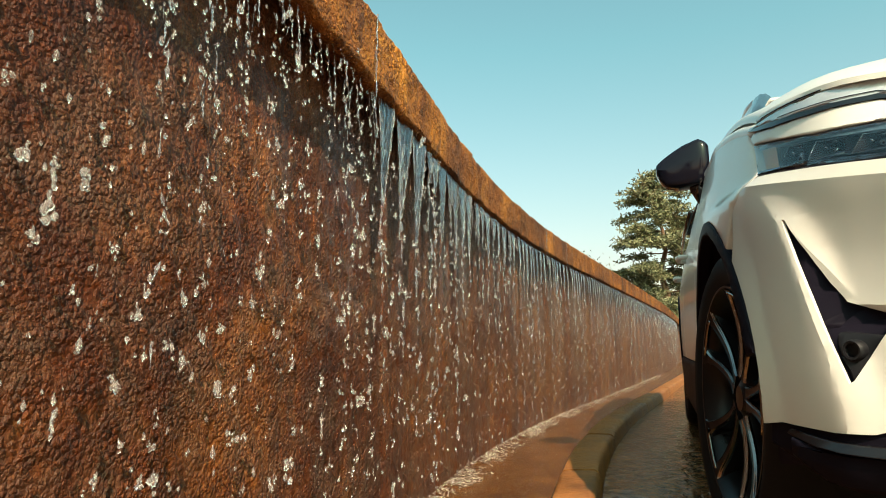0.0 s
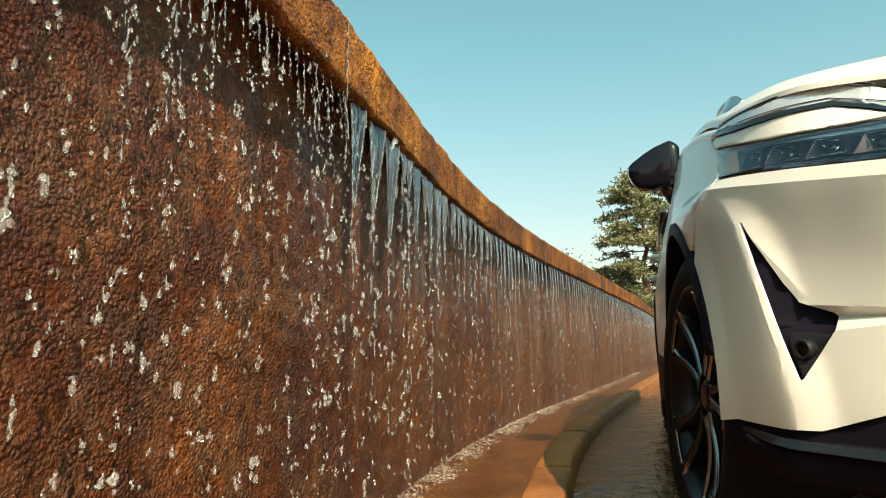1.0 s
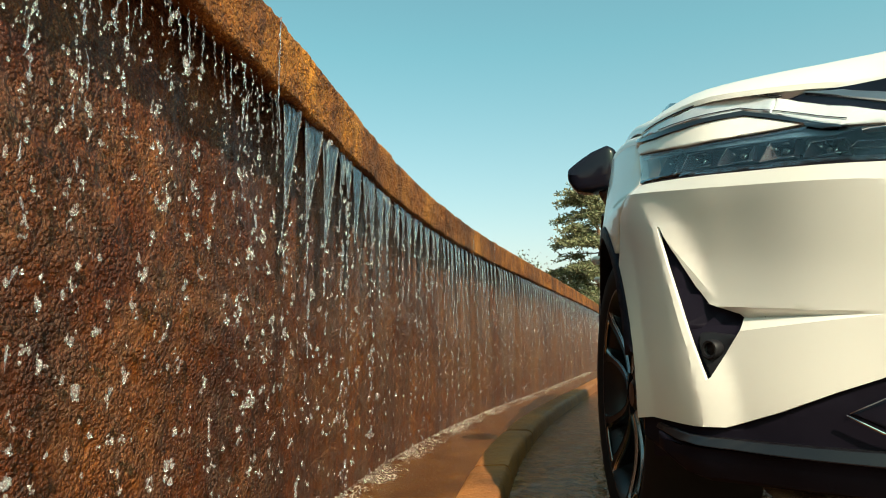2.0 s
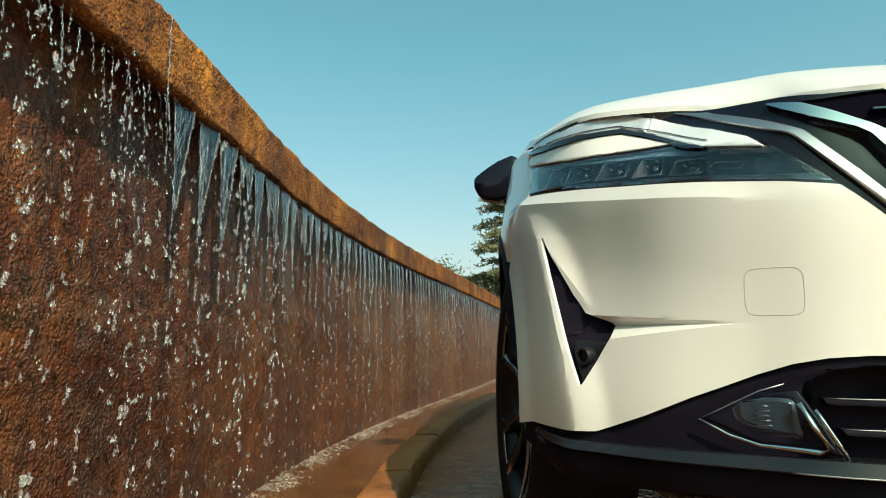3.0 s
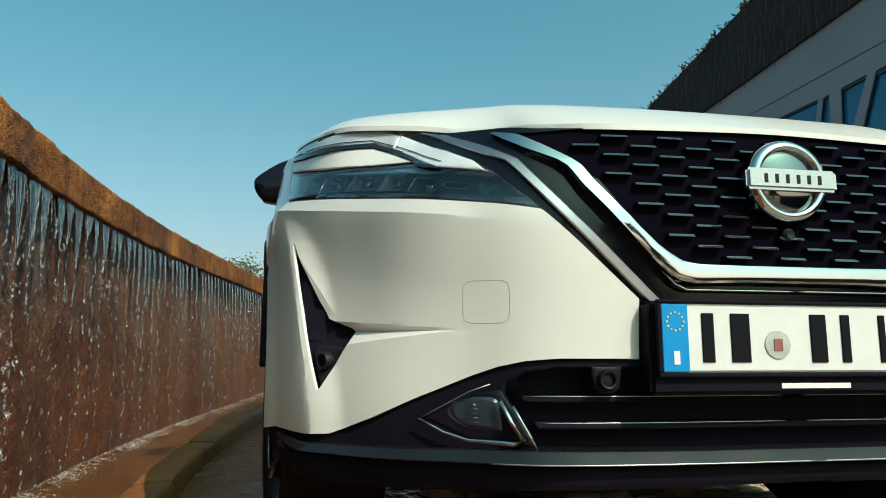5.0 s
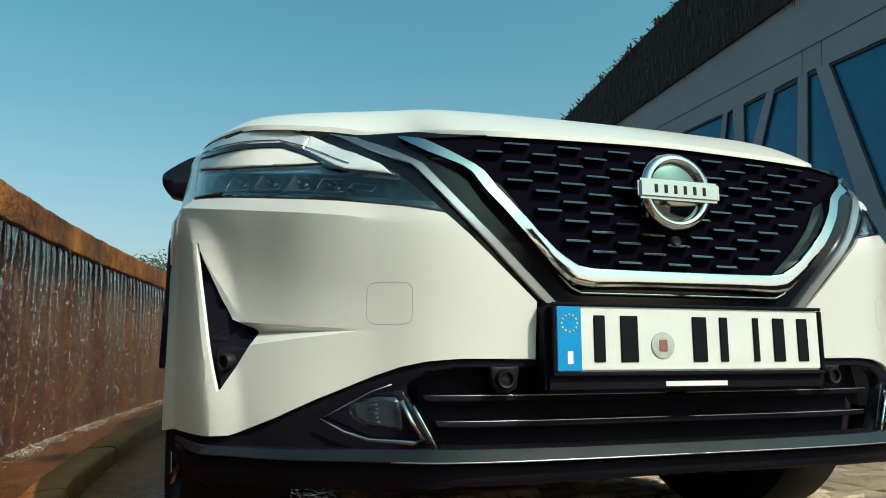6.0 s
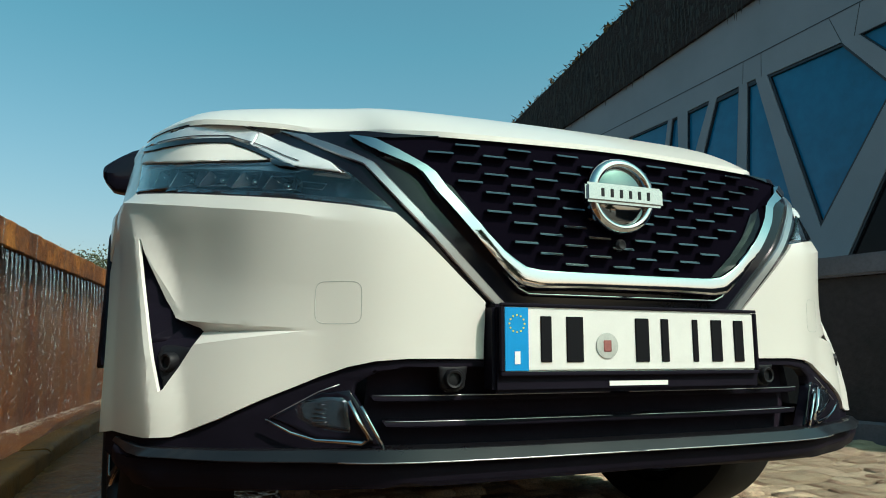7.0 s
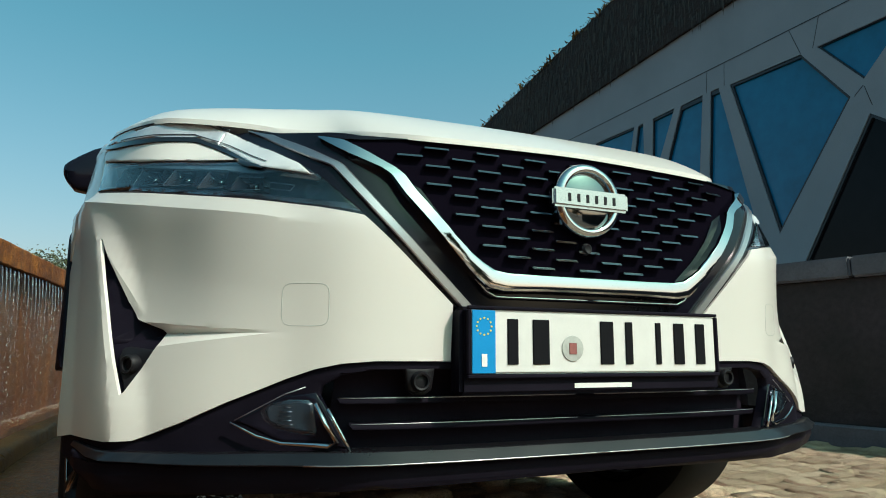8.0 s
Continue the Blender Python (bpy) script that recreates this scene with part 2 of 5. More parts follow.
def sett_material():
    m, nt, b = nodes_of("worn_setts")
    info = nt.nodes.new("ShaderNodeObjectInfo")
    geo = nt.nodes.new("ShaderNodeNewGeometry")
    add = nt.nodes.new("ShaderNodeMath")
    add.operation = "ADD"
    nt.links.new(info.outputs["Random"], add.inputs[0])
    nt.links.new(geo.outputs["Random Per Island"], add.inputs[1])
    fr = nt.nodes.new("ShaderNodeMath")
    fr.operation = "FRACT"
    nt.links.new(add.outputs[0], fr.inputs[0])
    col = ramp(nt, fr.outputs[0], [(0.0, (0.46, 0.335, 0.225)), (0.5, (0.60, 0.455, 0.315)), (1.0, (0.70, 0.55, 0.39))])
    g = noise_node(nt, 46.0, 7.0, 0.7)
    col = mixed(nt, col, ramp(nt, g.outputs["Fac"], [(0.3, (0.68, 0.66, 0.64)), (0.65, (1.2, 1.16, 1.1))]), 0.8)
    nt.links.new(col, b.inputs["Base Color"])
    b.inputs["Roughness"].default_value = 0.7
    grit = noise_node(nt, 190.0, 4.0, 0.7)
    col = mixed(nt, col, ramp(nt, grit.outputs["Fac"], [(0.34, (0.45, 0.43, 0.42)), (0.5, (1, 1, 1)), (0.66, (1.35, 1.32, 1.25))]), 0.8)
    nt.links.new(col, b.inputs["Base Color"])
    bump(nt, b, mixed(nt, g.outputs["Fac"], grit.outputs["Fac"], .5, "MIX"), 1.0, 0.014)
    return m


SETT = sett_material()


def wet_material():
    """Thin moving water over brown paving."""
    m, nt, b = nodes_of("wet_paving")
    g, r = noise_node(nt, 18.0, 6.0), noise_node(nt, 17.0, 4.0, 0.6, (1.0, 0.4, 1.0))
    col = ramp(nt, g.outputs["Fac"], [(0.3, (0.085, 0.034, 0.013)), (0.7, (0.230, 0.096, 0.036))])
    nt.links.new(col, b.inputs["Base Color"])
    b.inputs["Roughness"].default_value = 0.07
    b.inputs["Specular IOR Level"].default_value = 0.06
    bump(nt, b, r.outputs["Fac"], 0.6, 0.02)
    return m


WET = wet_material()


def trough_material():
    m, nt, b = nodes_of("trough_water_over_rust")
    g, r = noise_node(nt, 7.0, 7.0), noise_node(nt, 34.0, 3.0)
    col = ramp(nt, g.outputs["Fac"], [(0.3, (0.055, 0.018, 0.004)), (0.7, (0.170, 0.064, 0.013))])
    nt.links.new(col, b.inputs["Base Color"])
    b.inputs["Roughness"].default_value = 0.2
    bump(nt, b, r.outputs["Fac"], 0.5, 0.012)
    return m


TROUGH = trough_material()


def water_material(name, trans, rough):
    m, nt, b = nodes_of(name)
    b.inputs["Base Color"].default_value = (0.90, 0.94, 1.0, 1)
    b.inputs["Transmission Weight"].default_value = trans
    b.inputs["Roughness"].default_value, b.inputs["IOR"].default_value = rough, 1.33
    g = noise_node(nt, 160.0, 4.0, 0.7, (1.0, 1.0, 0.22))
    bump(nt, b, g.outputs["Fac"], 0.5 if trans == 1.0 else 1.0, 0.0016 if trans == 1.0 else 0.006)
    return m


WATER = water_material("falling_water", 1.0, 0.02)
CORDS = water_material("water_cords", 0.90, 0.04)
DROPS = clear("water_drops", (1.0, 0.98, 0.97), 0.0, 1.33)
DROPS.node_tree.nodes["Principled BSDF"].inputs["Transmission Weight"].default_value = 0.91
FOAM = plain("white_foam", (0.48, 0.42, 0.34), 0.5, 0, 0.15, 20.0, 120.0, 0.8, 0.006)
FOAM_NOISE = noise_node(FOAM.node_tree, 160.0, 3.0)
FOAM.node_tree.links.new(ramp(FOAM.node_tree, FOAM_NOISE.outputs["Fac"], [(0.46, (0.0,) * 3), (0.66, (0.85,) * 3)]), FOAM.node_tree.nodes["Principled BSDF"].inputs["Alpha"])


def leaf_material(name, lo, hi):
    m, nt, b = nodes_of(name)
    geo = nt.nodes.new("ShaderNodeNewGeometry")
    col = ramp(nt, geo.outputs["Random Per Island"], [(0.0, lo), (1.0, hi)])
    nt.links.new(col, b.inputs["Base Color"])
    b.inputs["Roughness"].default_value = 0.6
    return m


NEEDLE = leaf_material("pine_needles", (0.055, 0.072, 0.032), (0.26, 0.25, 0.125))
LEAF = leaf_material("leaves", (0.03, 0.045, 0.018), (0.10, 0.11, 0.035))
DRY_LEAF = leaf_material("dry_leaves", (0.04, 0.035, 0.015), (0.30, 0.19, 0.045))


# ---- building helpers ----
def thing(name, label, category, group="", m=None):
    e = new(name)
    e.empty_display_size = 0.1
    if m is not None:
        e.matrix_world = m
    return tagged(e, label, category, group)


def mesh_ob(name, verts, faces, material, parent=None, label="", smooth=True):
    me = bpy.data.meshes.new(name)
    me.from_pydata([tuple(map(float, v)) for v in verts], [], [tuple(f) for f in faces])
    me.materials.append(material)
    if smooth:
        me.polygons.foreach_set("use_smooth", [True] * len(me.polygons))
    me.update()
    ob = new(name, me)
    ob.parent = parent
    return tagged(ob, label)


def part(name, bm, material, parent=None, label="", smooth=True):
    bmesh.ops.recalc_face_normals(bm, faces=bm.faces)
    me = bpy.data.meshes.new(name)
    bm.to_mesh(me)
    bm.free()
    me.materials.append(material)
    if smooth:
        me.polygons.foreach_set("use_smooth", [True] * len(me.polygons))
    ob = new(name, me)
    ob.parent = parent
    if smooth:
        crisp(ob, 24)
    return tagged(ob, label)


def crisp(ob, angle=35):
    """Keeps hard edges hard on a smooth-shaded mesh."""
    bm = bmesh.new()
    bm.from_mesh(ob.data)
    for e in bm.edges:
        if len(e.link_faces) == 2 and e.calc_face_angle(0) > radians(angle):
            e.smooth = False
    bm.to_mesh(ob.data)
    bm.free()
    return ob


def box_bm(lo, hi, bevel=0.0, seg=1):
    bm = bmesh.new()
    bmesh.ops.create_cube(bm, size=1.0)
    c, s = [(a + b) / 2 for a, b in zip(lo, hi)], [b - a for a, b in zip(lo, hi)]
    for v in bm.verts:
        v.co = Vector((c[0] + v.co.x * s[0], c[1] + v.co.y * s[1], c[2] + v.co.z * s[2]))
    if bevel:
        bmesh.ops.bevel(bm, geom=list(bm.edges), offset=bevel, segments=seg, affect="EDGES")
    return bm


def tube(points, radius, ring=8, closed=False):
    """A round bar along points; radius is a number or one per point."""
    pts = [Vector(p) for p in points]
    n = len(pts)
    rad = radius if isinstance(radius, (list, tuple)) else [radius] * n
    verts, faces = [], []
    for i, p in enumerate(pts):
        a, b = pts[i - 1] if (i or closed) else p, pts[(i + 1) % n] if (i < n - 1 or closed) else p
        d = (b - a).normalized()
        side = d.cross(Vector((0, 0, 1)) if abs(d.z) < 0.9 else Vector((0, 1, 0))).normalized()
        up = side.cross(d)
        for k in range(ring):
            t = 2 * math.pi * k / ring
            verts.append(p + side * math.cos(t) * rad[i] + up * math.sin(t) * rad[i])
    for i in range(n if closed else n - 1):
        j = (i + 1) % n
        for k in range(ring):
            faces.append((i * ring + k, i * ring + (k + 1) % ring, j * ring + (k + 1) % ring, j * ring + k))
    if not closed:
        faces.append(tuple(range(ring))[::-1])
        faces.append(tuple((n - 1) * ring + k for k in range(ring)))
    return verts, faces


def lathe(profile, seg=48, axis="x", caps=True):
    """Turns (along, radius) pairs about an axis."""
    verts, faces = [], []
    for a, r in profile:
        for k in range(seg):
            t = 2 * math.pi * k / seg
            c, s = r * math.cos(t), r * math.sin(t)
            verts.append((a, c, s) if axis == "x" else (c, a, s) if axis == "y" else (c, s, a))
    for i in range(len(profile) - 1):
        for k in range(seg):
            faces.append((i * seg + k, i * seg + (k + 1) % seg, (i + 1) * seg + (k + 1) % seg, (i + 1) * seg + k))
    if caps:
        faces.append(tuple(range(seg))[::-1])
        faces.append(tuple((len(profile) - 1) * seg + k for k in range(seg)))
    return verts, faces


def lathe_part(name, profile, material, parent, seg=48, axis="x", m=None, label="", caps=True):
    v, f = lathe(profile, seg, axis, caps)
    if m is not None:
        v = [m @ Vector(p) for p in v]
    ob = mesh_ob(name, v, f, material, parent, label)
    bm = bmesh.new()
    bm.from_mesh(ob.data)
    bmesh.ops.recalc_face_normals(bm, faces=bm.faces)
    bm.to_mesh(ob.data)
    bm.free()
    return crisp(ob, 40)


from mathutils.geometry import tessellate_polygon


# ---- the car: one skin that runs from the middle of the nose round the corner and along the flank ----
PLAN = [(0, .030), (.27, .033), (.43, .050), (.54, .100), (.63, .160), (.712, .245), (.772, .315), (.828, .405), (.866, .50), (.893, .62),
        (.909, .78), (.916, 1.0), (.9175, 1.5), (.9175, 2.5), (.91, 3.4), (.88, 4.0), (.78, 4.3), (.5, 4.40), (0, 4.42)]


def smooth_plan():
    p = np.array(PLAN, float)
    q = np.vstack([[-p[1][0], p[1][1]], p, [-p[-2][0], p[-2][1]]])
    out = []
    for i in range(1, len(q) - 2):
        a, b, c, d = q[i - 1:i + 3]
        for t in np.linspace(0, 1, 40, endpoint=False):
            out.append(.5 * (2 * b + (c - a) * t + (2 * a - 5 * b + 4 * c - d) * t * t + (3 * b - a - 3 * c + d) * t ** 3))
    out.append(p[-1])
    out = np.array(out)
    return np.concatenate([[0], np.cumsum(np.hypot(*np.diff(out, axis=0).T))]), out


PU, PXY = smooth_plan()


def ss(a, b, x):
    t = min(1.0, max(0.0, (x - a) / (b - a)))
    return t * t * (3 - 2 * t)


def plan(u):
    a, s = abs(u), -1.0 if u < 0 else 1.0
    x, y = np.interp(a, PU, PXY[:, 0]), np.interp(a, PU, PXY[:, 1])
    lo = max(a - .01, 0.0)
    dx = np.interp(a + .01, PU, PXY[:, 0]) - np.interp(lo, PU, PXY[:, 0])
    dy = np.interp(a + .01, PU, PXY[:, 1]) - np.interp(lo, PU, PXY[:, 1])
    n = math.hypot(dx, dy) or 1.0
    return x * s, y, dy / n * s, -dx / n


RIDGE_Z, RIDGE_A = (.30, .35, .40, .47, .55, .614, .686, .738, .80), (.800, .803, .812, .836, .875, .907, .945, .990, 1.085)


# how steeply the face leans back over the lamp, from the middle of the nose outwards
LEAN_A, LEAN = (0, .30, .38, .45, .50, .55, .60, .65, .70, .75, .80, .85, .90, 1.0), (.16, .17, .24, .26, .30, .42, .54, .585, .60, .55, .45, .33, .23, .21)


def inset(u, z):
    """How far the skin lies inside the plan's outline at height z."""
    a = abs(u)
    side = ss(1.15, 1.5, a)
    lean = float(np.interp(a, LEAN_A, LEAN))
    brow = float(np.interp(a, (.50, .588, .74, .884, 1.05), (.695, .710, .730, .750, .777)))
    knee = max(.70, brow)
    rise = max(z - .70, 0.0) if z > .80 else max(z - knee, 0.0) * .10 / (.80 - knee)
    face_w = ss(.38, .50, a) * (1 - ss(.80, .95, a))
    if z < .86:
        rise += (float(np.interp(z, (knee, .80, .83, .86), (0, .04, .11, .16))) - rise) * face_w
    o = rise * lean * (1 - side)
    o -= .008 * math.exp(-((a - .42) / .15) ** 2 - ((z - .69) / .12) ** 2)
    o += side * (.25 * max(z - .75, 0) ** 1.3 + .05 * max(.55 - z, 0))
    corner = ss(.5, .8, a) * (1 - ss(1.1, 1.35, a))
    o -= .042 * corner * (1 - ss(.36, .70, z))
    o += .5 * max(.30 - z, 0) * (1 - side)
    # wedge-shaped crease that runs inwards from the air inlet, with a hollow over it
    inner = .42 < z < .69 and a > np.interp(z, (.422, .462, .498, .55, .615, .69), (.801, .820, .838, .864, .899, .936))
    fade = 0.0 if inner else 1 - ss(.84, .93, a)
    hollow = .020 * ss(.52, .82, a) * fade
    under = .016 * min(1.0, max(0.0, (a - .57) / .19)) * fade
    up, low = .5222 + .0727 * max(0.0, a - .576), .5198 - .116 * max(0.0, a - .576)
    if z >= up:
        o += hollow * (1 - ss(.54, .76, z))
    elif z > .521:
        o += hollow + under * (up - z) / (up - .521)
    elif z > low:
        o += (hollow + under) * (z - low) / (.521 - low)
    # bevel along the inlet's upper side, shoulder under the lamp, sharp upright ridge outside the inlet
    side_d = ((.948 - a) * .168 - (.706 - z) * .136) / .2161
    if .53 < z < .72 and side_d < 0 and a < np.interp(z, (.498, .55, .615, .692), (.838, .864, .899, .936)):
        o -= .45 * max(side_d, -.022) * (1 - ss(.66, .70, z)) * ss(.53, .55, z)
    o -= .005 * max(0.0, 1 - ((z - brow) / .028 if z > brow else (brow - z) / .12)) * ss(.46, .60, a) * (1 - ss(1.05, 1.12, a))
    ridge = float(np.interp(z, RIDGE_Z, RIDGE_A))
    o -= .020 * max(0.0, 1 - math.hypot(a - ridge, .003) / (.12 if a > ridge else .055)) * (1 - ss(.64, .78, z))
    return o


def soft_table():
    """The skin's depth over the nose and lamps with its creases smoothed out."""
    us, zs = np.arange(0, 1.321, .01), np.arange(.50, 1.001, .008)
    raw = np.array([[inset(u, z) for z in zs] for u in us])
    k = np.exp(-.5 * (np.arange(-9, 10) / 3.0) ** 2)
    k /= k.sum()
    for axis in (0, 1):
        pad = np.pad(raw, [(9, 9) if i == axis else (0, 0) for i in (0, 1)], "reflect", reflect_type="odd" if axis else "even")
        raw = np.apply_along_axis(lambda line: np.convolve(line, k, "valid"), axis, pad)
    return us, zs, raw


SOFT_U, SOFT_Z, SOFT = soft_table()


def soft_inset(u, z):
    i, j = min(max(abs(u) / .01, 0), len(SOFT_U) - 1.001), min(max((z - .50) / .008, 0), len(SOFT_Z) - 1.001)
    a, b = int(i), int(j)
    p, q = i - a, j - b
    return float((SOFT[a, b] * (1 - q) + SOFT[a, b + 1] * q) * (1 - p) + (SOFT[a + 1, b] * (1 - q) + SOFT[a + 1, b + 1] * q) * p)


def soft_skin(u, z, off=0.0):
    x, y, nx, ny = plan(u)
    o = soft_inset(u, z) - off
    return (x - nx * o, y - ny * o, z)


# lines of the skin that stay sharp: crease, inlet bevel, shoulder and ridge, as (u, z, u, z)
SHARP = [(.50, .5198, .86, .5429), (.50, .521, .80, .521), (.50, .5286, .80, .4938), (.9616, .7228, .8052, .5296), (.50, .695, .588, .710), (.588, .710, .74, .730), (.74, .730, .884, .750), (.884, .750, 1.05, .777)]
SHARP += [(a0, z0, a1, z1) for z0, a0, z1, a1 in zip(RIDGE_Z, RIDGE_A, RIDGE_Z[1:], RIDGE_A[1:])]


def skin(u, z, off=0.0):
    x, y, nx, ny = plan(u)
    o = inset(u, z) - off
    return (x - nx * o, y - ny * o, z)


def panel(name, outline, material, parent, off=0.0, thick=0.02, cell=0.03, holes=(), side=-1, edge=0.003, label="", place=None, sharp=()):
    """A curved panel with thickness and softened edges, cut from the skin along an outline of (u, z)."""
    put = place or skin
    loops = [[Vector((side * u, z, 0)) for u, z in loop] for loop in (outline, *holes)]
    flat = [v for loop in loops for v in loop]
    tris = tessellate_polygon(loops)
    bm = bmesh.new()
    vs = [bm.verts.new(v) for v in flat]
    for t in tris:
        a, b, c = (flat[i] for i in t)
        area = (b.x - a.x) * (c.y - a.y) - (c.x - a.x) * (b.y - a.y)
        if abs(area) > 1e-10:
            try:
                bm.faces.new([vs[i] for i in (t if area > 0 else t[::-1])])
            except ValueError:
                pass
    us, zs = [v.x for v in flat], [v.y for v in flat]
    for axis, lo, hi in ((0, min(us), max(us)), (1, min(zs), max(zs))):
        k = math.floor(lo / cell) + 1
        while k * cell < hi:
            co, no = Vector((0, 0, 0)), Vector((0, 0, 0))
            co[axis], no[axis] = k * cell, 1
            bmesh.ops.bisect_plane(bm, geom=bm.verts[:] + bm.edges[:] + bm.faces[:], plane_co=co, plane_no=no, dist=1e-5)
            k += 1
    for u0, z0, u1, z1 in sharp:
        lo_u, hi_u, lo_z, hi_z = min(u0, u1) - .012, max(u0, u1) + .012, min(z0, z1) - .012, max(z0, z1) + .012
        fs = [f for f in bm.faces if lo_u < abs(f.calc_center_median().x) < hi_u and lo_z < f.calc_center_median().y < hi_z]
        geom = fs + list({e for f in fs for e in f.edges}) + list({v for f in fs for v in f.verts})
        bmesh.ops.bisect_plane(bm, geom=geom, plane_co=(side * u0, z0, 0), plane_no=(z1 - z0, -side * (u1 - u0), 0), dist=1e-5)
    bmesh.ops.remove_doubles(bm, verts=bm.verts, dist=2e-4)
    if edge:
        bmesh.ops.inset_region(bm, faces=bm.faces[:], thickness=edge, use_boundary=True, use_even_offset=False)
    bm.verts.ensure_lookup_table()
    rim = {v.index for e in bm.edges if len(e.link_faces) == 1 for v in e.verts}
    n = len(bm.verts)
    verts = [put(v.co.x, v.co.y, off - (edge * .8 if v.index in rim else 0)) for v in bm.verts]
    faces = [[v.index for v in f.verts] for f in bm.faces]
    back = [put(v.co.x, v.co.y, off - thick) for v in bm.verts]
    faces += [[n + i for i in f[::-1]] for f in faces]
    for e in bm.edges:
        if len(e.link_faces) == 1:
            f = e.link_faces[0]
            i, j = e.verts[0].index, e.verts[1].index
            order = [v.index for v in f.verts]
            if order[(order.index(i) + 1) % len(order)] != j:
                i, j = j, i
            faces.append([j, i, n + i, n + j])
    bm.free()
    return crisp(mesh_ob(name, verts + back, faces, material, parent, label), 19 if sharp else 50)


CAR = Matrix.Translation((0, 0, .5)) @ Matrix.Rotation(radians(1.0), 4, "Y") @ Matrix.Translation((0, 0, -.5))
car = thing("car", "pearl white crossover car parked on wet paving beside a fountain wall", "car", "", CAR)


def flat_both(points):
    """An outline given from the middle outwards, closed over both halves."""
    return points + [(-u, z) for u, z in reversed(points) if abs(u) > 1e-6]


def on_skin(pairs, off, side, step=0.02, put=skin):
    """Points on the skin along a line of (u, z)."""
    out = []
    for (u0, z0), (u1, z1) in zip(pairs, pairs[1:]):
        n = max(1, int(math.hypot(u1 - u0, z1 - z0) / step))
        out += [put(side * (u0 + (u1 - u0) * k / n), z0 + (z1 - z0) * k / n, off) for k in range(n)]
    return out + [put(side * pairs[-1][0], pairs[-1][1], off)]


def arch(hub, r, a0, a1, n=14, low=0.0):
    """Part of the wheel opening's edge; low widens it towards the ground at the front."""
    out = []
    for k in range(n + 1):
        t = radians(a0 + (a1 - a0) * k / n)
        rr = r + low * max(0.0, -math.cos(t)) ** 6
        out.append((hub + rr * math.cos(t), .345 + rr * math.sin(t)))
    return out


HUB_F, HUB_R = 1.464, 4.129
LAMP = [(.427, .717), (.465, .749), (.505, .782), (.519, .781), (.612, .798), (.665, .818), (.79, .830), (.91, .8385), (1.0, .854), (1.10, .873), (1.045, .799), (.864, .775), (.723, .756), (.596, .740), (.498, .726)]
ARCH_F = arch(HUB_F, .432, 132, 180, 9, .06)
LOWER_EDGE = [(.824, .350), (.772, .353), (.696, .382), (.628, .414), (.54, .450), (.496, .465), (.452, .474), (.40, .478), (.276, .478)]
BUMPER = [(.272, .570), (.324, .618), (.384, .674), (.424, .710), (.498, .7225), (.596, .7365), (.723, .7525), (.86, .7705), (1.045, .7955), (1.13, .745)] + ARCH_F[1:] + [(.93, .352)] + LOWER_EDGE
INLET = [(.939, .692), (.932, .689), (.893, .631), (.860, .577), (.833, .545), (.780, .527), (.775, .519), (.758, .499), (.778, .466), (.797, .426), (.803, .422), (.822, .462), (.840, .498), (.866, .550), (.901, .615)]
LED = [(.513, .779), (.540, .803), (.604, .837), (.715, .880), (.757, .900), (.794, .917), (.86, .9175), (.93, .915), (1.0, .9155), (1.09, .918), (1.14, .915), (1.09, .909), (1.0, .8955), (.915, .889), (.856, .888), (.807, .8878), (.757, .8675), (.666, .826), (.612, .801), (.56, .790)]
GROOVE = [(.612, .8005), (.666, .8255), (.757, .867), (.807, .8873), (.856, .8875), (.915, .8885), (1.0, .895), (1.09, .9085), (1.14, .9145), (1.09, .901), (1.02, .888), (.925, .8795), (.853, .879), (.801, .877), (.764, .8625), (.674, .8235)]
INSERT = [(.680, .8250), (.766, .8625), (.802, .8775), (.853, .8795), (.925, .880), (1.02, .888), (1.11, .903), (1.125, .892), (1.102, .876), (1.0, .857), (.91, .842), (.79, .834)]
STRIP_OUT = [(.247, .555), (.262, .569), (.326, .632), (.383, .691), (.429, .740), (.481, .796), (.524, .814), (.589, .848), (.65, .876), (.714, .899)]
STRIP_IN = [(.226, .555), (.240, .570), (.315, .644), (.374, .703), (.420, .755), (.4605, .7985), (.502, .820), (.566, .854), (.630, .882), (.716, .901)]
GRILLE = [(0, .556), (.250, .556), (.272, .568), (.384, .672), (.424, .712), (.463, .746), (.503, .780), (.540, .803), (.604, .837), (.715, .880), (.742, .895), (.715, .899), (.66, .893), (.61, .884), (.522, .869), (.43, .858), (.36, .857), (0, .868)]
FOG = [(.616, .386), (.574, .408), (.540, .425), (.492, .430), (.440, .346), (.460, .349), (.540, .352)]

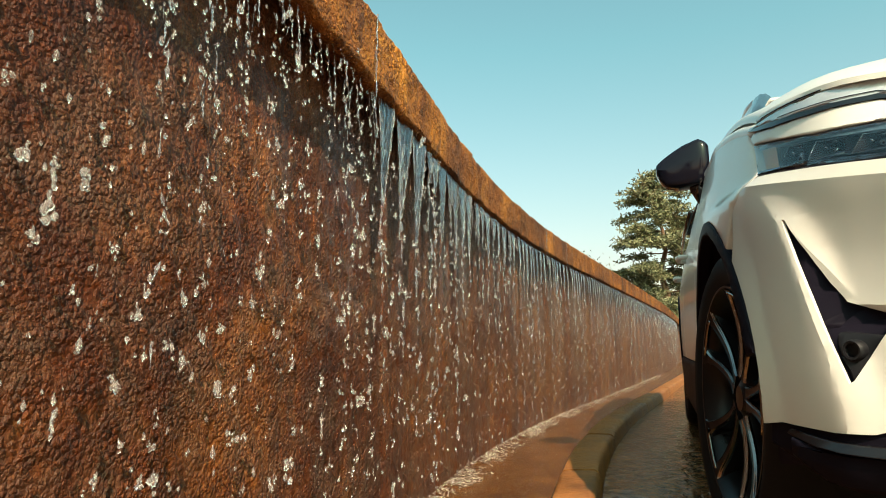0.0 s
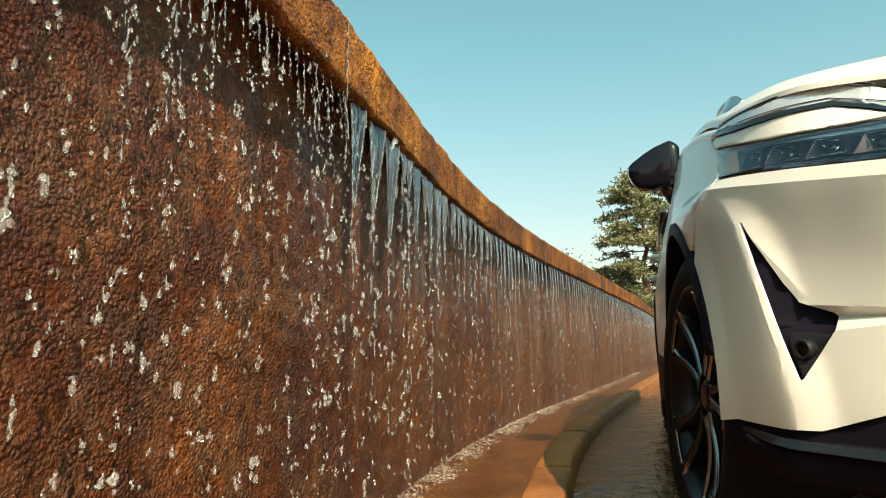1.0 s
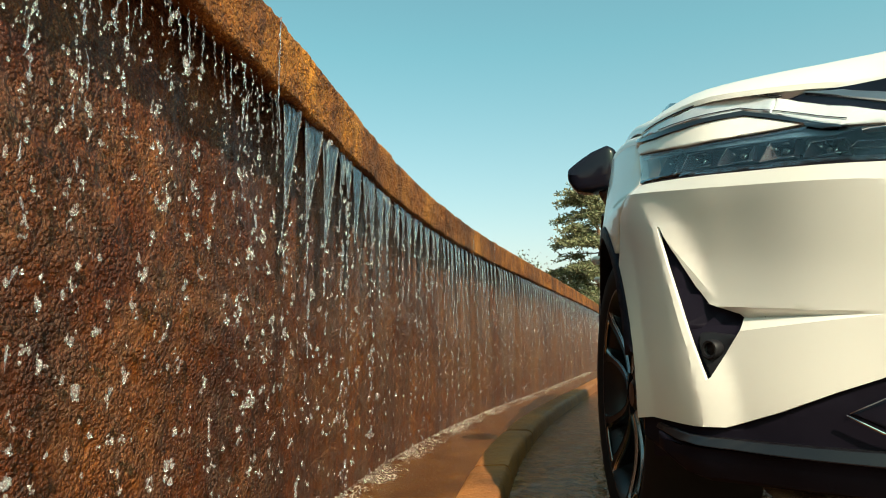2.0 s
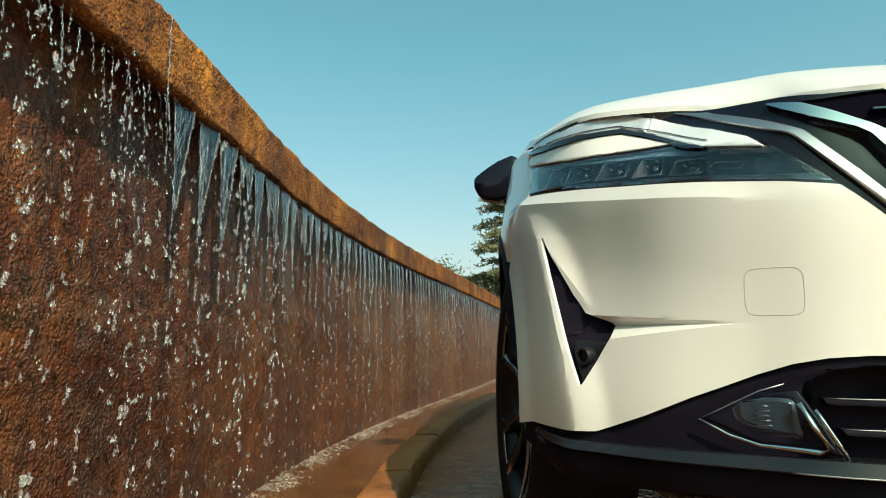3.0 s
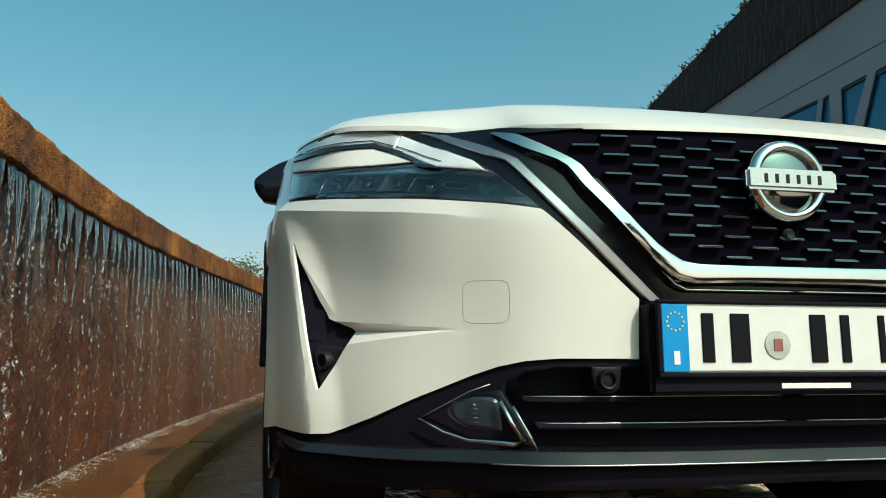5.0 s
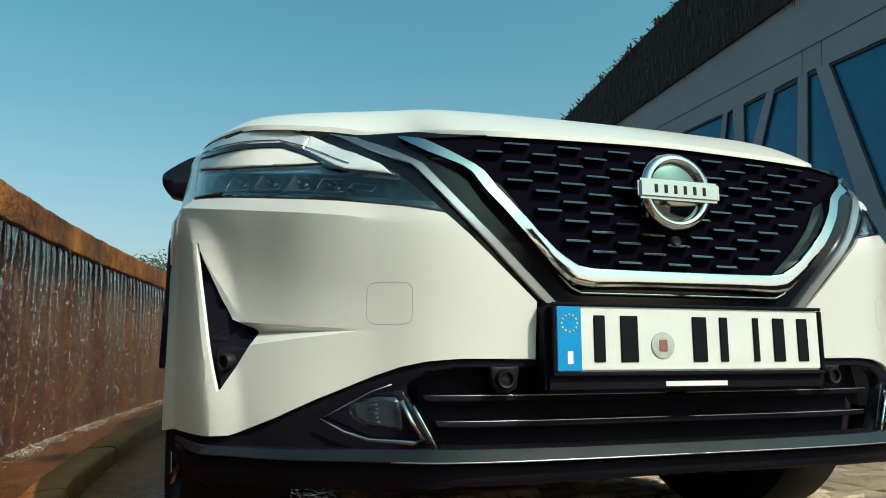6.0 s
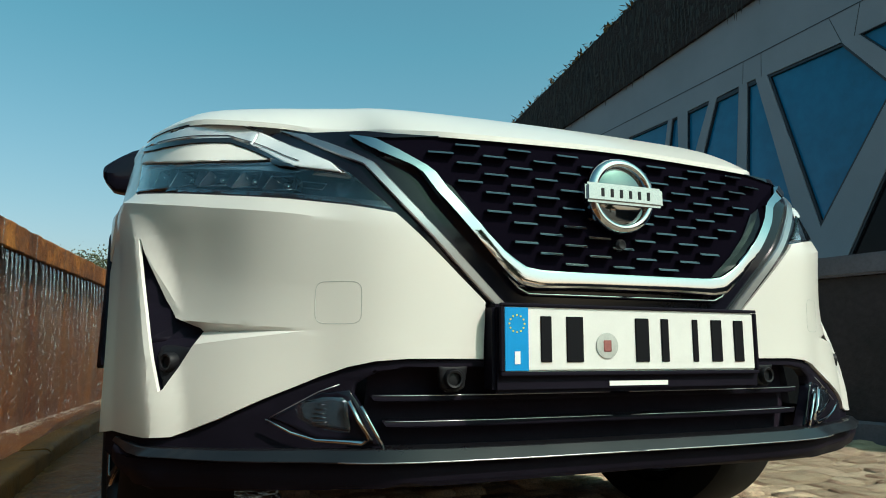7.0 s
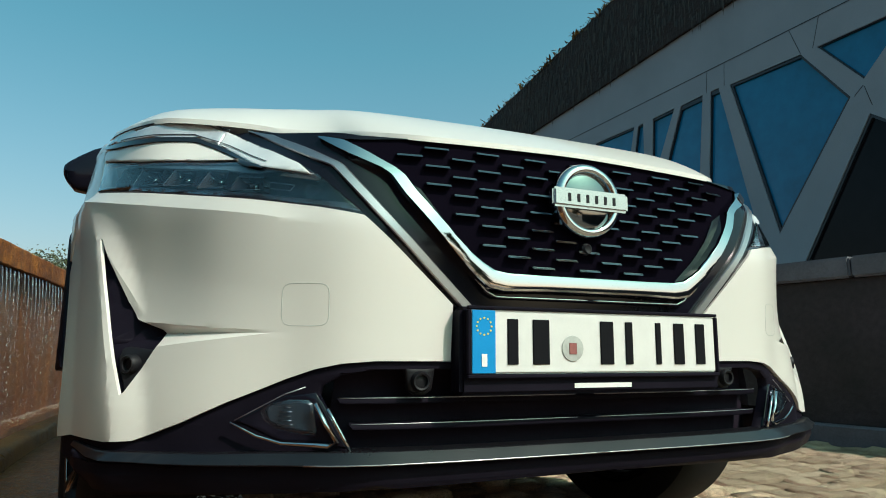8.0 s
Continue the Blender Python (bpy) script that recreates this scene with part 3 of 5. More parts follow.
for s in (-1, 1):
    bumper = panel("bumper", BUMPER, PAINT, car, 0.0, .006, .012, (INLET,), s, 0, sharp=SHARP)
    # tow-eye cover: a rounded square line in the paint
    cover = [(.551 - .076 * min(1, max(0, .5 + .50 * math.copysign(abs(math.cos(t)) ** .38, math.cos(t)))), .5655 + .0335 * math.copysign(abs(math.sin(t)) ** .38, math.sin(t))) for t in np.linspace(0, 2 * math.pi, 41)[:-1]]
    mesh_ob("tow_cover_seam", *tube([skin(s * u, z, -.0002) for u, z in cover], .0007, 6, True), SEAL, bumper)
    # air inlet: dark pocket, wall and the sensor plate in its foot
    panel("inlet_pocket", [(.955, .712), (.92, .70), (.79, .555), (.735, .530), (.74, .50), (.785, .408), (.815, .408), (.86, .50), (.915, .61)], BLACK, bumper, -.012, .01, .03, (), s, 0)
    panel("sensor_plate", [(.836, .500), (.764, .492), (.778, .464), (.797, .428), (.803, .426), (.820, .462)], SENSOR, bumper, -.008, .02, .02, (), s)
    for hub_u, hub_z, off, owner in ((.803, .470, -.004, bumper), (.326, .446, -.002, None)):
        c = Vector(skin(s * hub_u, hub_z, off))
        q = Vector(skin(s * hub_u, hub_z, off + .02)) - c
        m = Matrix.Translation(c) @ q.to_track_quat("Y", "Z").to_matrix().to_4x4()
        ring = lathe_part("parking_sensor", [(-.01, .016), (.004, .016), (.007, .0135), (.006, .0105), (.0, .0095), (.001, .004)], SENSOR, owner or car, 24, "y", m, "round black parking sensor")
        if owner is None:
            panel("sensor_mount", [(.300, .468), (.352, .468), (.346, .432), (.335, .425), (.317, .425), (.306, .432)], SENSOR, ring, -.006, .012, .02, (), s)
    # lamp unit
    lamp = panel("headlamp", LAMP, HOUSING, car, -.045, .01, .03, (), s, 0, label="dark headlamp with clear lens and faceted reflectors", place=soft_skin)
    lens = panel("lens", LAMP, LENS, lamp, 0.0, .004, .02, (), s, .002, place=soft_skin)
    lens.visible_shadow = False
    panel("lamp_border", [(.424, .712), (.498, .724), (.596, .738), (.723, .754), (.864, .773), (1.045, .797), (1.05, .806), (.864, .782), (.723, .763), (.596, .747), (.498, .734), (.442, .729)], GLOSS, lamp, -.004, .03, .03, (), s, 0, place=soft_skin)
    panel("lamp_brow", [(.612, .799), (.665, .820), (.79, .832), (.91, .840), (1.0, .8555), (1.10, .8745), (1.094, .866), (1.0, .847), (.91, .832), (.79, .824), (.67, .811), (.617, .794)], GLOSS, lamp, -.005, .03, .03, (), s, 0, place=soft_skin)
    # reflector cups: a dark face, four bright sloping sides and a small projector in each
    for u0, u1, tilt in ((.985, .928, .3), (.915, .838, -.2), (.826, .757, .25), (.744, .682, -.15), (.668, .600, .1)):
        um = (u0 + u1) / 2
        zm = float(np.interp(um, (.50, .60, .70, .80, .90, 1.05), (.745, .764, .783, .797, .808, .832)))
        h = .019 * (.75 if um < .66 else 1.0)
        rim_q = [(u0, zm - h * .8), (u1, zm - h), (u1 + .006, zm + h * .7), (u0 - .010, zm + h)]
        core_q = [(um + (a - um) * .42 + tilt * .02, zm + (b - zm) * .38) for a, b in rim_q]
        vs = [soft_skin(s * a, b, -.012) for a, b in rim_q] + [soft_skin(s * a, b, -.034) for a, b in core_q] + [soft_skin(s * a, b, -.040) for a, b in rim_q]
        fs = [(i, (i + 1) % 4, 4 + (i + 1) % 4, 4 + i) for i in range(4)] + [(4, 5, 6, 7)] + [(i, 8 + i, 8 + (i + 1) % 4, (i + 1) % 4) for i in range(4)] + [(11, 10, 9, 8)]
        led = mesh_ob("led_module", vs, fs, CUP, lamp, "", False)
        edge = [soft_skin(s * a, b, -.0115) for a, b in rim_q]
        mesh_ob("module_edge", *tube(edge, .0010, 5, True), REFLECTOR, led)
        c = Vector(soft_skin(s * um, zm, -.030))
        v, f = lathe([(-.006, .0065), (0, .006), (.0035, .0035), (.0045, .001)], 12, "y")
        q = (Vector(soft_skin(s * um, zm, .05)) - Vector(soft_skin(s * um, zm, 0))).to_track_quat("Y", "Z").to_matrix().to_4x4()
        mesh_ob("projector", [Matrix.Translation(c) @ q @ Vector(p) for p in v], f, LENS_DARK, led)
        for da, dz, length, tilt_a in ((.012, .006, .010, .5), (-.014, -.007, .008, -.9), (-.004, .012, .013, .15)):
            ends = [soft_skin(s * (um + da + w * length * math.cos(tilt_a)), zm + dz + w * length * math.sin(tilt_a), -.018) for w in (-.5, .5)]
            mesh_ob("reflector_facet", *tube(ends, [.0020, .0010], 5), CHROME, led)
    # teal strip stands for the sky reflected in the lens's upper part
    panel("sky_tinted_lamp_bezel", [(.575, .790), (.62, .797), (.668, .8135), (.79, .8265), (.91, .835), (1.0, .850), (1.085, .866), (1.075, .856), (1.0, .843), (.90, .828), (.80, .816), (.70, .803), (.62, .788)], SKY_BEZEL, lamp, -.008, .004, .02, (), s, 0, place=soft_skin)
    turn = [soft_skin(s * a, b, -.014) for a, b in ((.600, .762), (.552, .754), (.545, .764), (.590, .771))]
    mesh_ob("lamp_outline", *tube(turn, .0012, 5, True), REFLECTOR, lamp)
    panel("lamp_shelf", [(.56, .781), (.515, .768), (.462, .738), (.52, .742), (.57, .750)], HOUSING, lamp, -.036, .006, .03, (), s, 0, place=soft_skin)
    panel("brow_panel", INSERT, PAINT, car, .001, .02, .02, (), s, place=soft_skin)
    light_bar = panel("daylight_bar", LED[:5] + LED[16:], DRL_WHITE, car, .004, .03, .010, (), s, .002, label="clear boomerang-shaped daytime running light", place=soft_skin)
    panel("bar_arm", LED[4:17], DRL_ARM, light_bar, .0042, .03, .012, (), s, .005, place=soft_skin)
    panel("bar_groove", GROOVE, GLOSS, light_bar, .0045, .02, .02, (), s, 0, place=soft_skin)
    mesh_ob("bar_rib", *tube(on_skin([(.603, .811), (.684, .845), (.755, .874), (.809, .893), (.858, .8935), (.926, .895), (1.0, .900)], .0060, s, .01, put=soft_skin), .0009, 6), HOUSING, light_bar)
    mesh_ob("bar_border", *tube(on_skin([(.750, .9005), (.757, .9035), (.794, .9205), (.86, .921), (.93, .9185), (1.0, .919), (1.09, .9215)], .0045, s, put=soft_skin), .0018, 6), GLOSS, light_bar)
    panel("bar_foot", [(.684, .830), (.676, .820), (.64, .803), (.602, .795), (.616, .805)], GLOSS, light_bar, .005, .02, .03, (), s, .002, place=soft_skin)
    # lower corner: fog lamp in a triangular bezel
    fog = panel("fog_lamp", FOG, PIANO, car, -.004, .02, .03, (), s, .003, "fog lamp in a chrome-edged triangular bezel")
    panel("fog_reflector", [(.570, .402), (.564, .409), (.534, .416), (.503, .416), (.498, .411), (.492, .374), (.494, .369), (.516, .371), (.546, .377), (.566, .388)], HOUSING, fog, -.001, .01, .02, (), s, .004)
    for k, (ua, ub) in enumerate(((.548, .524), (.547, .526), (.546, .528), (.544, .526), (.540, .528))):
        mesh_ob("fog_vane", *tube(on_skin([(ua, .381 + k * .0066), (ub, .381 + k * .0066)], .0035, s, .006), .0011, 6), REFLECTOR, fog)
    fl = panel("fog_lens", [(.574, .402), (.567, .411), (.534, .419), (.501, .419), (.494, .412), (.488, .373), (.490, .366), (.516, .368), (.547, .374), (.570, .388)], LENS, fog, .006, .004, .02, (), s, .002)
    fl.visible_shadow = False
    pts = on_skin([(.616, .385), (.578, .365), (.540, .354), (.470, .351), (.457, .356), (.474, .385), (.490, .414)], .008, s)
    mesh_ob("fog_trim", *tube(pts, [.0015 + .0032 * min(1, k / 6) for k in range(len(pts))], 8), CHROME, fog)
    mesh_ob("fog_line", *tube(on_skin([(.614, .387), (.574, .409), (.540, .427), (.508, .438)], .000, s), .0009, 6), SATIN, fog)
    pts = on_skin([(.472, .406), (.436, .342)], .006, s)
    mesh_ob("bezel_blade", *tube(pts, .0032, 8), CHROME, fog)
    # wing, wheel-arch cladding, doors and rear quarter
    wing = [(1.053, .802), (1.106, .875), (1.14, .897), (1.155, .922), (1.25, .945), (1.5, .975), (1.93, 1.0), (1.93, .42)] + [p for p in arch(HUB_F, .432, 12, 131, 22)] + [(1.135, .748)]
    panel("wing", wing, PAINT, car, 0.0, .02, .035, (), s)
    mesh_ob("wing_edge", *tube([skin(s * u, float(np.interp(u, (1.10, 1.25, 1.5, 1.93), (.905, .940, .970, .995))), -.014) for u in np.linspace(1.10, 1.93, 24)], .017, 8), PAINT, car)
    inner, outer = arch(HUB_F, .400, 0, 166, 30, .066), arch(HUB_F, .431, 0, 166, 30, .06)
    panel("arch_cladding", outer + inner[::-1], BLACK, car, .004, .03, .04, (), s, .004)
    inner, outer = arch(HUB_R, .392, 0, 180, 24), arch(HUB_R, .440, 0, 180, 24)
    panel("arch_cladding", outer + inner[::-1], BLACK, car, .008, .03, .06, (), s, .004)
    for name, u0, u1 in (("front_door", 1.936, 3.02), ("rear_door", 3.026, 3.99)):
        lo = [(u1, .42), (u0, .42)] if name == "front_door" else [(u1, .762), (3.80, .70), (3.70, .55), (3.672, .42), (u0, .42)]
        door = panel(name, [(u0, 1.0), (u1, 1.0 + .02)] + lo, PAINT, car, 0, .02, .07, (), s)
        pts = [skin(s * u, .86, o) for u, o in ((u1 - .26, .0), (u1 - .25, .03), (u1 - .18, .036), (u1 - .10, .03), (u1 - .09, .0))]
        mesh_ob("door_handle", *tube(pts, [.010, .012, .013, .012, .010], 10), PAINT, door, "body-coloured door handle")
    panel("rear_quarter", [(3.996, 1.02), (4.75, 1.0), (4.80, .5), (4.60, .40)] + arch(HUB_R, .442, 10, 170, 20)[:-3] + [(3.996, .77)], PAINT, car, 0, .02, .07, (), s)
    panel("sill", [(1.86, .415), (3.73, .415), (3.73, .22), (1.86, .22)], BLACK, car, .006, .04, .08, (), s, .01)

# parts that span the nose
panel("nose_liner", flat_both([(0, .835), (.36, .825), (.522, .830), (.66, .860), (.76, .890), (.80, .908), (.60, .880), (.36, .862), (0, .872)]), CABIN, car, -.060, .01, .05, (), 1, 0, "", soft_skin)
MESH = [(0, .628), (.20, .628), (.25, .672), (.29, .716), (.326, .764), (.364, .785), (.40, .806), (.45, .832), (.50, .852), (.43, .850), (.36, .855), (0, .866)]
panel("grille_surround", flat_both(GRILLE), PIANO, car, -.005, .02, .015, (flat_both(MESH),), 1, 0, "gloss black grille surround", soft_skin)
grille = panel("grille", flat_both(MESH), BAR_BLACK, car, -.010, .003, .03, (), 1, 0, "black grille with staggered short bars", soft_skin)
FRAME_IN = [(0, .625), (.10, .625), (.176, .626), (.204, .630), (.226, .642), (.245, .655), (.274, .682), (.302, .711), (.340, .756), (.358, .784), (.374, .797), (.420, .824), (.462, .845), (.514, .857)]
FRAME_OUT = [(0, .595), (.10, .595), (.186, .592), (.216, .597), (.240, .617), (.260, .637), (.288, .667), (.315, .698), (.358, .748), (.380, .782), (.396, .794), (.450, .817), (.490, .839), (.516, .855)]


def resample(pairs, n):
    d = np.concatenate([[0], np.cumsum([math.hypot(b[0] - a[0], b[1] - a[1]) for a, b in zip(pairs, pairs[1:])])])
    t = np.linspace(0, 1, len(pairs))
    q = np.linspace(0, 1, n)
    return list(zip(np.interp(q, t, [p[0] for p in pairs]), np.interp(q, t, [p[1] for p in pairs])))


def frame_band(name, inner, outer, profile, material, parent, label="", n=90, side=0, taper=None):
    """A moulding over both halves; profile gives (share of the way from inner to outer edge, height over the skin)."""
    a, b = resample(inner, n), resample(outer, n)
    da, db = (np.array([soft_inset(u, z) if z > .5 else inset(u, z) for u, z in line]) for line in (a, b))
    depth = np.concatenate([np.stack([da, db], 1)[:0:-1], np.stack([da, db], 1)])
    line = [(-p[0], p[1], -q[0], q[1]) for p, q in reversed(list(zip(a, b)))][:-1] + [(p[0], p[1], q[0], q[1]) for p, q in zip(a, b)]
    drop_end = (0.0 if not side else .006) if taper is None else taper
    if side:
        line = [(side * p[0], p[1], side * q[0], q[1]) for p, q in zip(a, b)]
        depth = np.stack([da, db], 1)
    vs, fs = [], []
    k = len(profile)
    for (u0, z0, u1, z1), (d0, d1) in zip(line, depth):
        for t, off in profile:
            x, y, nx, ny = plan(u0 + (u1 - u0) * t)
            if taper is None and not side:
                off += ((.0195 if off > .012 else off) - off) * ss(.20, .30, abs(u0))
                off += (min(off, .005) - off) * ss(.28, .46, abs(u0))
            o = d0 + (d1 - d0) * t - off * (1 - .85 * ss(.70, .90, abs(u0))) + drop_end * ss(.34, .60, abs(u0))
            vs.append((x - nx * o, y - ny * o, z0 + (z1 - z0) * t))
    for i in range(len(line) - 1):
        for j in range(k):
            l = (j + 1) % k
            fs.append((i * k + j, i * k + l, (i + 1) * k + l, (i + 1) * k + j))
    fs += [tuple(range(k))[::-1], tuple((len(line) - 1) * k + j for j in range(k))]
    ob = mesh_ob(name, vs, fs, material, parent, label)
    bm = bmesh.new()
    bm.from_mesh(ob.data)
    bmesh.ops.recalc_face_normals(bm, faces=bm.faces)
    bm.to_mesh(ob.data)
    bm.free()
    return crisp(ob, 14)


grille_chrome = frame_band("grille_frame", FRAME_IN, FRAME_OUT, [(0, -.02), (0, .013), (.05, .0190), (.14, .0204), (.36, .0213), (.62, .0217), (.82, .0213), (.93, .0198), (.97, .0170), (1, .010), (1, .002), (.8, -.01)], CHROME, car, "chrome U-shaped grille frame")
for s in (-1, 1):
    mesh_ob("frame_line", *tube(on_skin([(0, .585), (.196, .585), (.215, .594), (.26, .644), (.312, .702), (.345, .738)], .006, s, put=soft_skin), .0028, 6), CHROME, grille_chrome)
    frame_band("grille_strip", STRIP_OUT, STRIP_IN, [(0, -.006), (0, .003), (.12, .006), (.88, .006), (1, .003), (1, -.006)], SATIN, car, "satin silver strip beside the grille", 90, s)

# short bars of the grille, in staggered rows
slat_me = None
row = 0
z = .640
while z < .852:
    half = np.interp(z, (.62, .672, .716, .764, .790, .810, .838, .86), (.185, .232, .272, .308, .340, .368, .390, .33))
    k = -6
    while k < 7:
        u = k * .098 + (.049 if row % 2 else 0.0)
        k += 1
        if abs(u) > half - .020 or math.hypot(u + .004, z - .769) < .062:
            continue
        if slat_me is None:
            slat_me = bpy.data.meshes.new("slat")
            bm = box_bm((-.0235, -.007, -.0034), (.0235, .012, .0034), 0)
            for v in bm.verts:
                if v.co.y < 0:
                    v.co.x *= .95
                    if v.co.z > 0:
                        v.co.y, v.co.z = -.0035, .0012
            bmesh.ops.bevel(bm, geom=list(bm.edges), offset=.0008, segments=2, affect="EDGES")
            bmesh.ops.recalc_face_normals(bm, faces=bm.faces)
            bm.to_mesh(slat_me)
            bm.free()
            slat_me.materials.append(SLAT)
        ob = new("slat", slat_me)
        ob.parent = grille
        p, q, r = soft_skin(u, z, -.002), soft_skin(u - .02, z, 0), soft_skin(u + .02, z, 0)
        ob.matrix_local = Matrix.Translation(p) @ Matrix.Rotation(math.atan2(r[1] - q[1], r[0] - q[0]), 4, "Z")
    z += .0168
    row += 1

# round badge: ring, disc and cross bar
badge = lathe_part("badge", [(.012, .060), (-.006, .060), (-.0085, .054), (-.0110, .042), (-.0130, .028), (-.0140, .014), (-.0143, .002)], DARK_MIRROR, car, 40, "y", Matrix.Translation((-.004, .034, .769)), "round chrome badge with a cross bar")
v, f = [], []
for i in range(48):
    t = 2 * math.pi * i / 48
    for r, y in ((.074, .006), (.073, -.008), (.069, -.016), (.061, -.018), (.056, -.016), (.054, -.008)):
        v.append((r * .98 * math.cos(t) - .004, .034 + y, .769 + r * .96 * math.sin(t)))
for i in range(48):
    for k in range(5):
        j = (i + 1) % 48
        f.append((i * 6 + k, j * 6 + k, j * 6 + k + 1, i * 6 + k + 1))
mesh_ob("badge_ring", v, [q[::-1] for q in f], CHROME, badge)
part("badge_bar", box_bm((-.087, .009, .751), (.079, .030, .787), .005, 2), BRUSHED, badge)
for k in range(6):
    part("badge_mark", box_bm((-.0565 + k * .0195, .0078, .7615), (-.0505 + k * .0195, .0095, .7765), .0004), SENSOR, badge)
cam_eye = lathe_part("front_camera", [(.01, .011), (-.004, .011), (-.008, .007), (-.007, .003)], SENSOR, car, 16, "y", Matrix.Translation((-.004, .034, .680)))

# number plate in its holder; its writing is plain bars
holder = part("plate_holder", box_bm((-.272, .002, .424), (.272, .045, .566), .006, 2), BLACK, car)
plate = part("number_plate", box_bm((-.257, -.006, .458), (.257, .004, .561), .003, 2), PLATE_WHITE, holder, "white number plate with a blue band")
part("plate_frame", box_bm((-.264, -.008, .451), (.264, -.001, .4575), .0015), BLACK, holder)
part("plate_frame", box_bm((-.264, -.008, .5615), (.264, -.001, .567), .0015), BLACK, holder)
for x0, x1 in ((-.2645, -.2575), (.2575, .2645)):
    part("plate_frame", box_bm((x0, -.008, .4580), (x1, -.001, .5610), .0015), BLACK, holder)
part("plate_band", box_bm((-.2565, -.0072, .459), (-.214, -.0055, .560), .0008), PLATE_BLUE, plate)
for k in range(12):
    t = 2 * math.pi * k / 12
    part("star_dot", box_bm((-.2352 + .0135 * math.cos(t) - .0013, -.0082, .534 + .0135 * math.sin(t) - .0013), (-.2352 + .0135 * math.cos(t) + .0013, -.0070, .534 + .0135 * math.sin(t) + .0013)), YELLOW, plate)
part("letter_bar", box_bm((-.2395, -.0082, .470), (-.2300, -.0070, .490)), WHITE_INK, plate)
for x0, x1 in ((-.198, -.166), (-.150, -.106), (-.014, .026), (.040, .068), (.108, .132), (.150, .186), (.202, .236)):
    part("letter_bar", box_bm((x0 + .006, -.0084, .473), (x1 - .006, -.0055, .547), .001), INK, plate)
lathe_part("seal", [(-.0055, .0215), (-.0078, .0215), (-.0080, .0200)], SEAL, plate, 24, "y", Matrix.Translation((-.066, 0, .500)))
part("seal_mark", box_bm((-.0735, -.0088, .490), (-.0585, -.0076, .509), .001), SEAL_RED, plate)
part("address_bar", box_bm((-.058, .0005, .4335), (.062, .0022, .4415)), WHITE_INK, holder)

# lower black apron, opening with cross bars, lip and chin
APRON = [(0, .476), (.276, .476)] + LOWER_EDGE[::-1][1:] + [(.93, .352), (.965, .348), (.965, .315), (.90, .290), (0, .296)]
OPENING = [(0, .464), (.40, .464), (.452, .456), (.484, .440), (.490, .420), (.432, .338), (0, .336)]
panel("apron", flat_both(APRON), BLACK, car, -.006, .02, .03, (flat_both(OPENING),), 1, .004, "black plastic lower apron")
panel("opening_back", flat_both([(0, .47), (.47, .46), (.49, .33), (0, .33)]), CABIN, car, -.06, .01, .05, (), 1, 0)
for zc, o in ((.409, -.012), (.369, -.008)):
    end_u = .462 if zc > .4 else .44
    bar = panel("cross_bar", flat_both([(0, zc + .010), (end_u, zc + .010), (end_u - .006, zc + .001), (0, zc + .001)]), BLACK, car, o - .012, .04, .04, (), 1, .002)
    for s in (-1, 1):
        mesh_ob("bar_edge", *tube(on_skin([(.02, zc + .0105), (end_u - .004, zc + .0105)], o - .0125, s), .0009, 6), SATIN, bar)
LIP_TOP = [(0, .342), (.2, .342), (.436, .343), (.572, .341), (.716, .338), (.832, .337), (.91, .344)]
LIP_LOW = [(0, .324), (.2, .324), (.45, .324), (.60, .324), (.74, .324), (.85, .326), (.915, .337)]
frame_band("lip", LIP_TOP, LIP_LOW, [(0, -.03), (0, .010), (.08, .013), (.92, .027), (1, .027), (1.1, .018), (1, -.03)], LIP_GREY, car, "dark satin front lip", 90, 0, 0.0)
# silver line added for the highlight on the lip's lower edge
for s in (-1, 1):
    mesh_ob("lip_highlight", *tube(on_skin([(.0, .3245), (.30, .3245), (.50, .3245)], .0268, s), .0012, 6), SATIN, car)
CHIN = [(0, .323), (.468, .323), (.80, .322), (.905, .333), (.905, .305), (.85, .276), (.80, .270), (.40, .284), (0, .288)]
panel("chin", flat_both(CHIN), BLACK, car, .010, .05, .04, (), 1, .008)

# bonnet
EDGE_A = (0, .36, .42, .49, .66, .76, .86, 1.0, 1.12)
EDGE_Z = (.872, .862, .875, .891, .910, .920, .926, .932, .938)


def bonnet_top(x, y):
    """The bonnet's crown, as if it had no edge."""
    w = min(1.0, abs(x) / .85)
    g = 1 - max(0.0, 1 - (y - .03) / 1.35) ** 3.7
    return .860 + (.226 - .060 * w * w) * g


def bonnet_point(fx, v, lift=0.0):
    f, s = abs(fx), -1 if fx < 0 else 1
    a = 1.12 * f
    z0 = float(np.mean([np.interp(abs(a + d), EDGE_A, EDGE_Z) for d in (-.06, -.03, 0, .03, .06)]))
    x, y, nx, ny = plan(s * a)
    back = (z0 - .70) * (.16 + ss(.30, .55, a) * (.55 - .50 * ss(.60, .90, a))) + .002
    x0, y0 = x - nx * back, y - ny * back
    x1, y1 = s * .80 * f, 1.37 + .02 * (1 - f)
    if f > .96:
        x1, y1, _ = skin(s * 1.93, 1.0)
    x, y = x0 + (x1 - x0) * v, y0 + (y1 - y0) * v
    roll = max(0.0, 1 - v / (.17 + .5 * f ** 6)) ** 2
    return (x, y, bonnet_top(x, y) + (z0 - bonnet_top(x0, y0)) * roll + lift)


